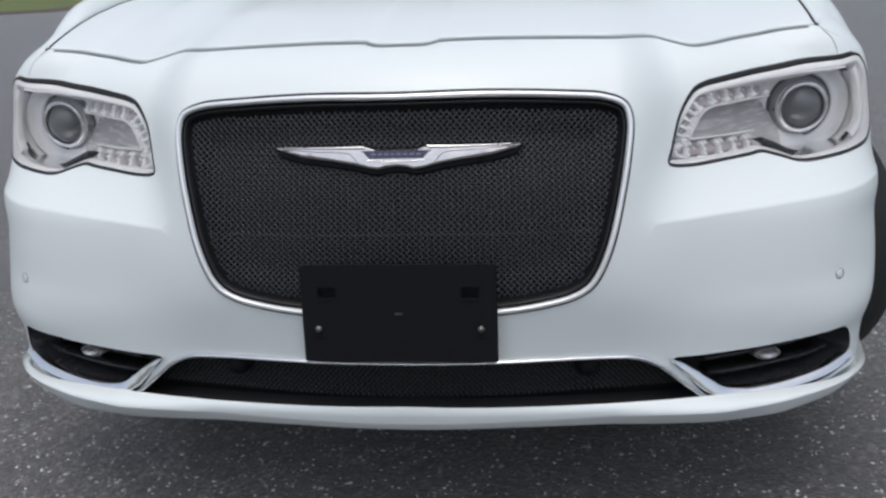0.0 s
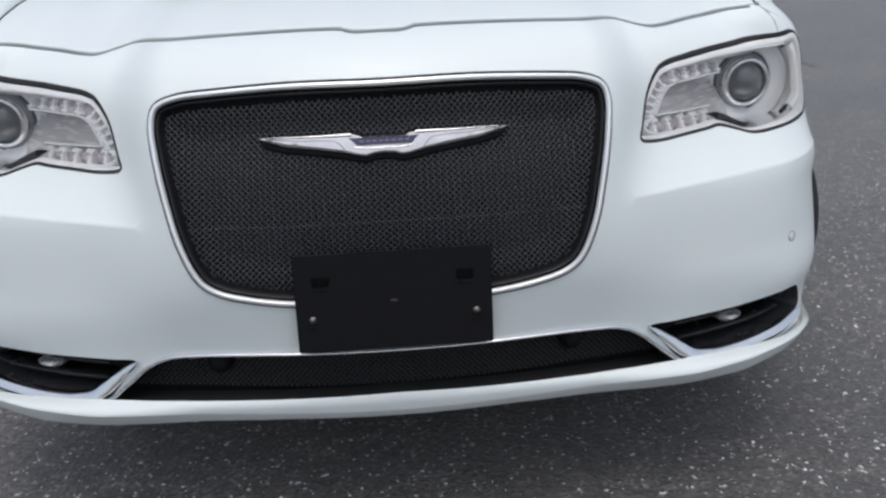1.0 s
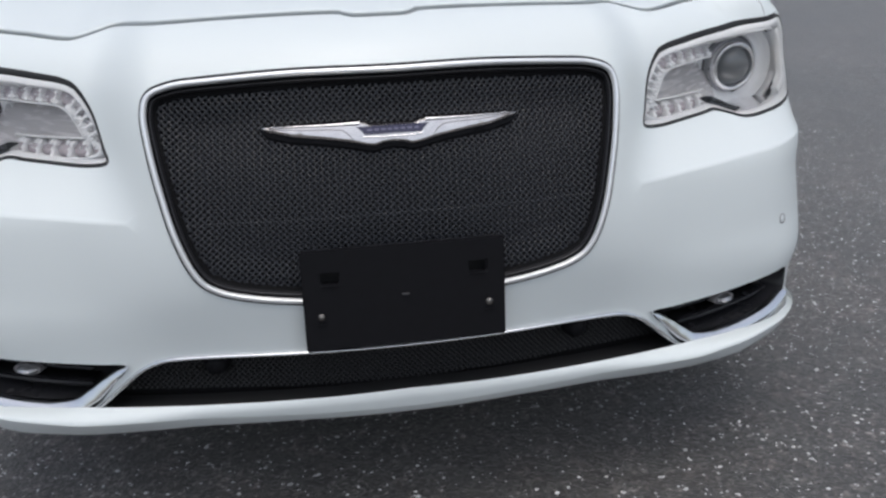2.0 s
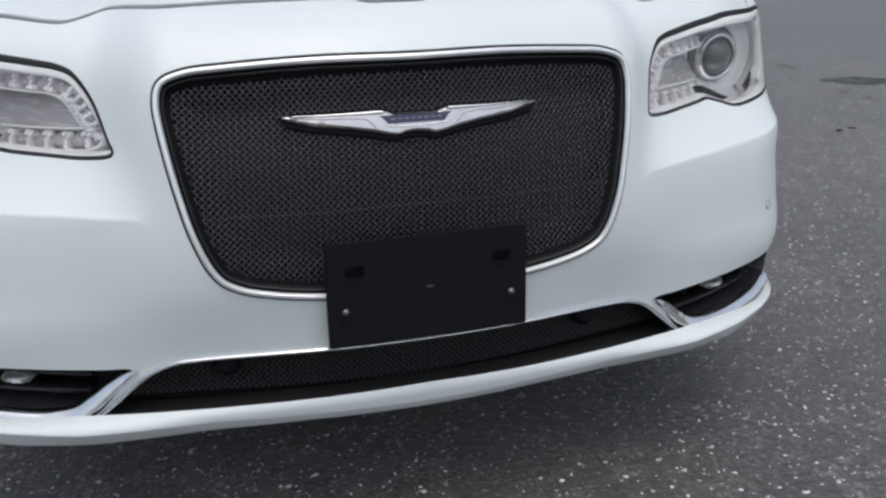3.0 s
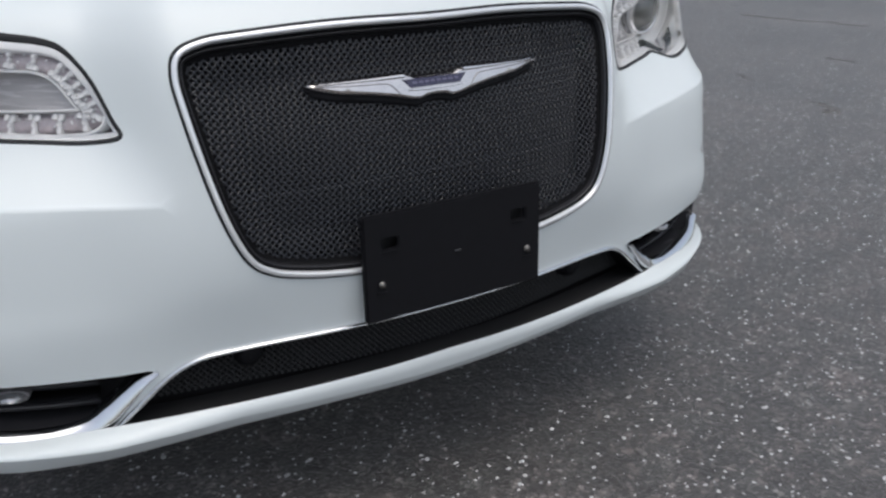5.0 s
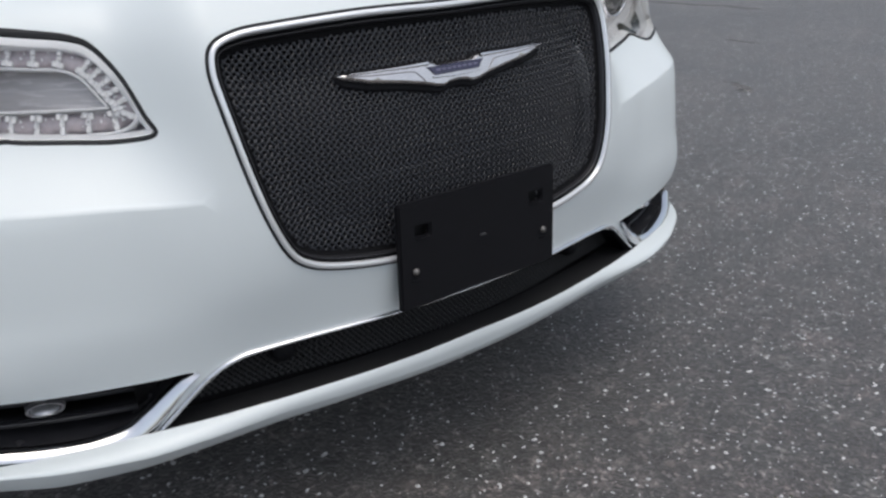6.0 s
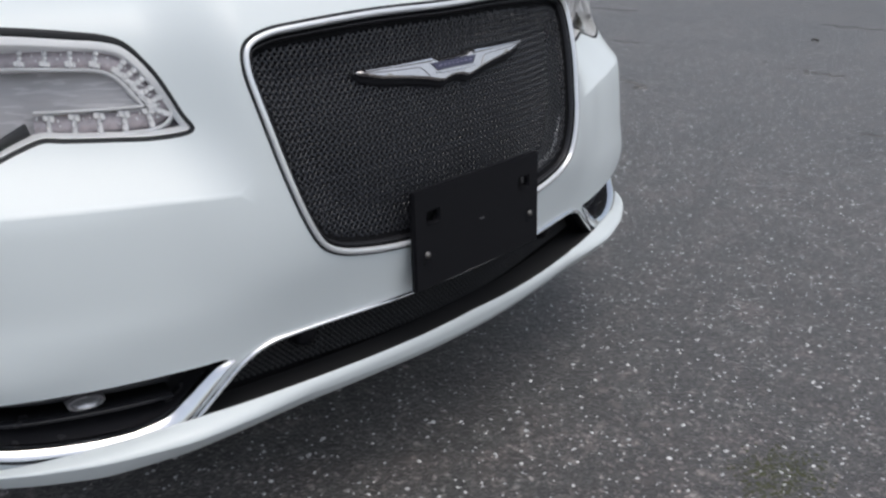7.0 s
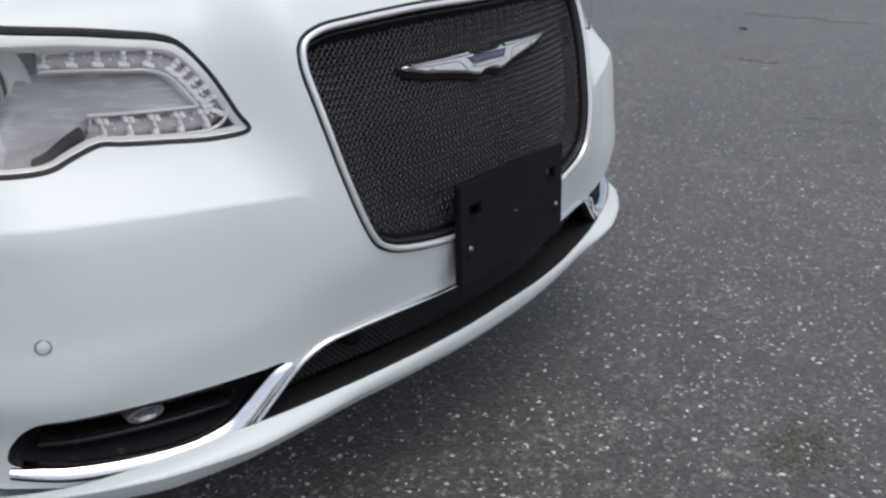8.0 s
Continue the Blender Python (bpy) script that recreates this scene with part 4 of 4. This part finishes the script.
    put("upper_trim", ribbon(brow2, np.interp(brow2[:, 0], [.568, .62, .90, .95], [.003, .012, .013, .008]), -.003, base=-.012, shape=((-1, 0), (-.98, .85), (-.9, 1), (0, .62), (.9, .25), (1, 0))), LED, lamp, side, "bright upper light strip")
    v, f, n = patch(glass_loop, step=.02, out=-.0005)
    lens = put("lens", (v, f), LENS, lamp, side, "clear plastic lens")
    lens.visible_shadow = False


def fog_lamp(side):
    v, f = strip([on_skin(fog_loop, -.001), on_skin(offset(fog_loop, .002), -.075)], True)
    pocket = put("fog_pocket", (v, f), GLOSS_BLACK, car, side, "gloss black fog lamp pocket")
    v, f, n = patch(offset(fog_loop, -.004), step=.02, out=-.072)
    put("backing", (v, f), DARK, pocket, side)
    for z, d in ((.312, .030), (.334, .045)):
        line = curve([(.56, z - .004), (.66, z), (.76, z + .004), (.835, z + .008)], 8)
        p = on_skin(line, -d)
        b = on_skin(line, -d - .04)
        v, f = strip([p + (0, 0, .003), b + (0, 0, .006), b - (0, 0, .002), p - (0, 0, .003), p + (0, 0, .003)], flip=True)
        put("slat", (v, f), GLOSS_BLACK, pocket, side)
    c = on_skin(np.array([(.6855, .330)]), -.036)[0]
    turn = Matrix.Translation(c) @ pose(0, 0, 0, 0, 0, 18) @ Matrix.Diagonal((.84, 1, .36, 1))
    v, f = lathe([(.0001, -.016), (.012, -.014), (.021, -.007), (.025, .002), (.027, .02)], 28)
    put("fog_lens", (place(v, turn), f), FOG_GLASS, pocket, side, "clear oval fog lamp lens")
    v, f = lathe([(.025, .004), (.027, -.004), (.031, -.002), (.033, .02)], 28)
    put("fog_ring", (place(v, turn), f), LAMP_GREY, pocket, side, "silver rim of the fog lamp")


def hood():
    line = both(seam)
    front = on_skin(line + (0, .0045)) + (0, 0, .0015)
    b = np.array([0, .008, .02, .04, .07, .11, .16, .25, .38, .55, .75, 1.0])
    rows = [front + (0, .006, -.02), front + (0, .001, -.003)]
    for q in b:
        y = front[:, 1] + (1.42 - front[:, 1]) * q
        d = y - front[:, 1]
        climb = .15 * (1 - np.exp(-d / .35)) + .02 * d
        z = front[:, 2] + climb * (.55 + .12 * smooth_step(.45, .75, np.abs(front[:, 0])))
        z = z + .03 * np.exp(-((np.abs(front[:, 0]) - .56) / .07) ** 2) * smooth_step(.05, .6, d)
        rows.append(np.c_[front[:, 0] * (1 + .07 * q), y, z])
    v, f = strip(rows)
    h = part("hood", v, f, PAINT, car, "white engine hood with two soft ridges")
    for side in (-1, 1):
        edge = np.array([r[-1] for r in rows[2:]])
        line = strip([edge + (x, 0, z) for x, z in ((-.0015, -.004), (-.001, .0012), (.0030, .0012), (.0036, -.004))], flip=True)
        put("hood_side_joint", line, SEAM, h, side)
    return rows


def wheel(side, y, steer):
    m = Matrix.Translation((side * .805, y, .358)) @ pose(0, 0, 0, 0, 0, steer) @ pose(0, 0, 0, 0, 0, 90 * side)
    hub = new("wheel")
    hub.parent = car
    hub.matrix_basis = m
    tagged(hub, "black tyre on an alloy rim")
    v, f = lathe([(.235, -.095), (.25, -.112), (.29, -.118), (.335, -.112), (.352, -.098), (.358, -.05), (.358, .05), (.352, .098), (.335, .112), (.25, .112), (.235, .095)], 64)
    part("tyre", v, f, RUBBER, hub, "black rubber tyre")
    v, f = lathe([(.24, .09), (.232, -.08), (.240, -.098), (.235, -.102), (.222, -.085), (.215, -.06), (.06, -.05), (.05, -.07), (.0001, -.072)], 48)
    part("rim", v, f, ALLOY, hub, "grey alloy rim")
    for k in range(10):
        bm = bmesh.new()
        box(bm, .135, -.075, 0, .17, .03, .028, .006)
        bmesh.ops.transform(bm, matrix=pose(0, 0, 0, 0, 36 * k, 0), verts=bm.verts)
        bm_part("spoke", bm, ALLOY, hub)


def fender_and_side(hood_rows, side):
    edge = np.array([r[-1] for r in hood_rows[2:]])
    axle = 1.0 + float(np.interp(.95, PLAN[:, 1], RUN)) - 1.0
    rear_axle = axle + 3.05
    def arch(c):
        a = np.linspace(0, np.pi, 31)
        return np.c_[c + .395 * np.cos(a), .36 + .395 * np.sin(a)]
    end = RUN[-1] - .01
    a1, a2 = arch(axle), arch(rear_axle)
    s0 = np.r_[np.linspace(.9635, 1.9, 48), np.linspace(2.0, end, 24)]
    top = np.c_[s0, np.interp(s0, [.9635, .99, 1.9], [.9112, .921, .921])]
    low = np.vstack([[(1.105, .33), (a1[-1, 0] - .03, .28)], a1[::-1], [(a1[0, 0] + .02, .24), (a2[-1, 0] - .02, .24)], a2[::-1], [(a2[0, 0] + .04, .30), (end, .32)]])
    low_right = np.vstack([[(.9753, .8902), (.9853, .8683), (1.0203, .8623), (1.0453, .80), (1.0403, .75), (1.0303, .7153), (1.0453, .7125), (1.0915, .7072), (1.1018, .60), (1.1018, .45)], low])
    loop = ccw(np.vstack([low_right, top[::-1]]))
    v, f, n = patch(loop, (), .03, .02)
    if side < 0:
        v, f = mirrored(v, f)
        n = n * (-1, 1, 1)
    fender = part("fender", v, f, PAINT, car, "white front fender and body side", n)
    # shoulder between the fender's top and the hood's side edge
    s = np.linspace(.9635, 1.9, 48)
    low_edge = on_skin(np.c_[s, np.interp(s, [.9635, .99, 1.9], [.9112, .921, .921])])
    inner = np.c_[np.interp(low_edge[:, 1], edge[:, 1], edge[:, 0]) + .003, low_edge[:, 1], np.interp(low_edge[:, 1], edge[:, 1], edge[:, 2])]
    swell = smooth_step(.42, .70, low_edge[:, 1])[:, None]
    mid = (low_edge + inner) / 2 + (0, 0, .004) + swell * (.010, 0, .022)
    put("shoulder", strip([low_edge, (low_edge + mid) / 2 + (0, 0, .001) + swell * (.008, 0, .006), mid, (mid + inner) / 2 + swell * (0, 0, .008), inner, inner - (0, 0, .02)]), PAINT, fender, side)
    return fender


def cabin(hood_rows):
    """The rest of the body behind the hood."""
    back = hood_rows[-1]
    ring = lambda w, y0, y1, z: [(-w, y0, z), (w, y0, z), (w, y1, z), (-w, y1, z)]
    belt, roof = ring(.80, 1.40, 4.25, 1.03), ring(.60, 2.15, 3.55, 1.47)
    for name, ids, label in (("windscreen", (0, 1), "sloped windscreen"), ("side_window", (1, 2), "side window"), ("rear_window", (2, 3), "rear window"), ("side_window", (3, 0), "side window")):
        i, j = ids
        part(name, [belt[i], belt[j], roof[j], roof[i]], [(0, 1, 2, 3)], GLASS, car, label, smooth=False)
    bm = bmesh.new()
    box(bm, 0, 2.85, 1.475, 1.24, 1.46, .03, .012)
    bm_part("roof", bm, PAINT, car, "white roof panel")
    for i in range(4):
        bm = bmesh.new()
        a, b = Vector(belt[i]), Vector(roof[i])
        d = b - a
        q = d.to_track_quat("Z", "Y").to_matrix().to_4x4()
        bmesh.ops.create_cube(bm, size=1, matrix=Matrix.Translation((a + b) / 2) @ q @ Matrix.Diagonal((.06, .06, d.length, 1)))
        bm_part("pillar", bm, PAINT, car)
    bm = bmesh.new()
    box(bm, 0, 4.58, .99, 1.62, .76, .04, .015)
    bm_part("boot_lid", bm, PAINT, car, "white boot lid")
    bm = bmesh.new()
    box(bm, 0, 4.95, .64, 1.80, .05, .70, .02)
    bm_part("rear_panel", bm, PAINT, car, "white rear panel")
    for x0 in (-1, 1):
        bm = bmesh.new()
        box(bm, x0 * .80, 3.2, .985, .22, 3.4, .05, .015)
        bm_part("shoulder", bm, PAINT, car)
    bm = bmesh.new()
    box(bm, 0, 2.6, .26, 1.30, 4.6, .06, .01)
    box(bm, 0, .62, .55, 1.2, .06, .5, .01)
    box(bm, 0, .45, .245, 1.16, .50, .02, .004)
    bm_part("underbody", bm, DARK, car, "dark underbody")


fascia()
lip()
chrome_trim()
grille()
lower_grille()
emblem()
plate_bracket()
hood_rows = hood()
for side in (-1, 1):
    headlamp(side)
    fog_lamp(side)
    bumper_sensor(side)
    fender_and_side(hood_rows, side)
    wheel(side, .93, 30)
    wheel(side, 4.00 - .02, 0)
cabin(hood_rows)
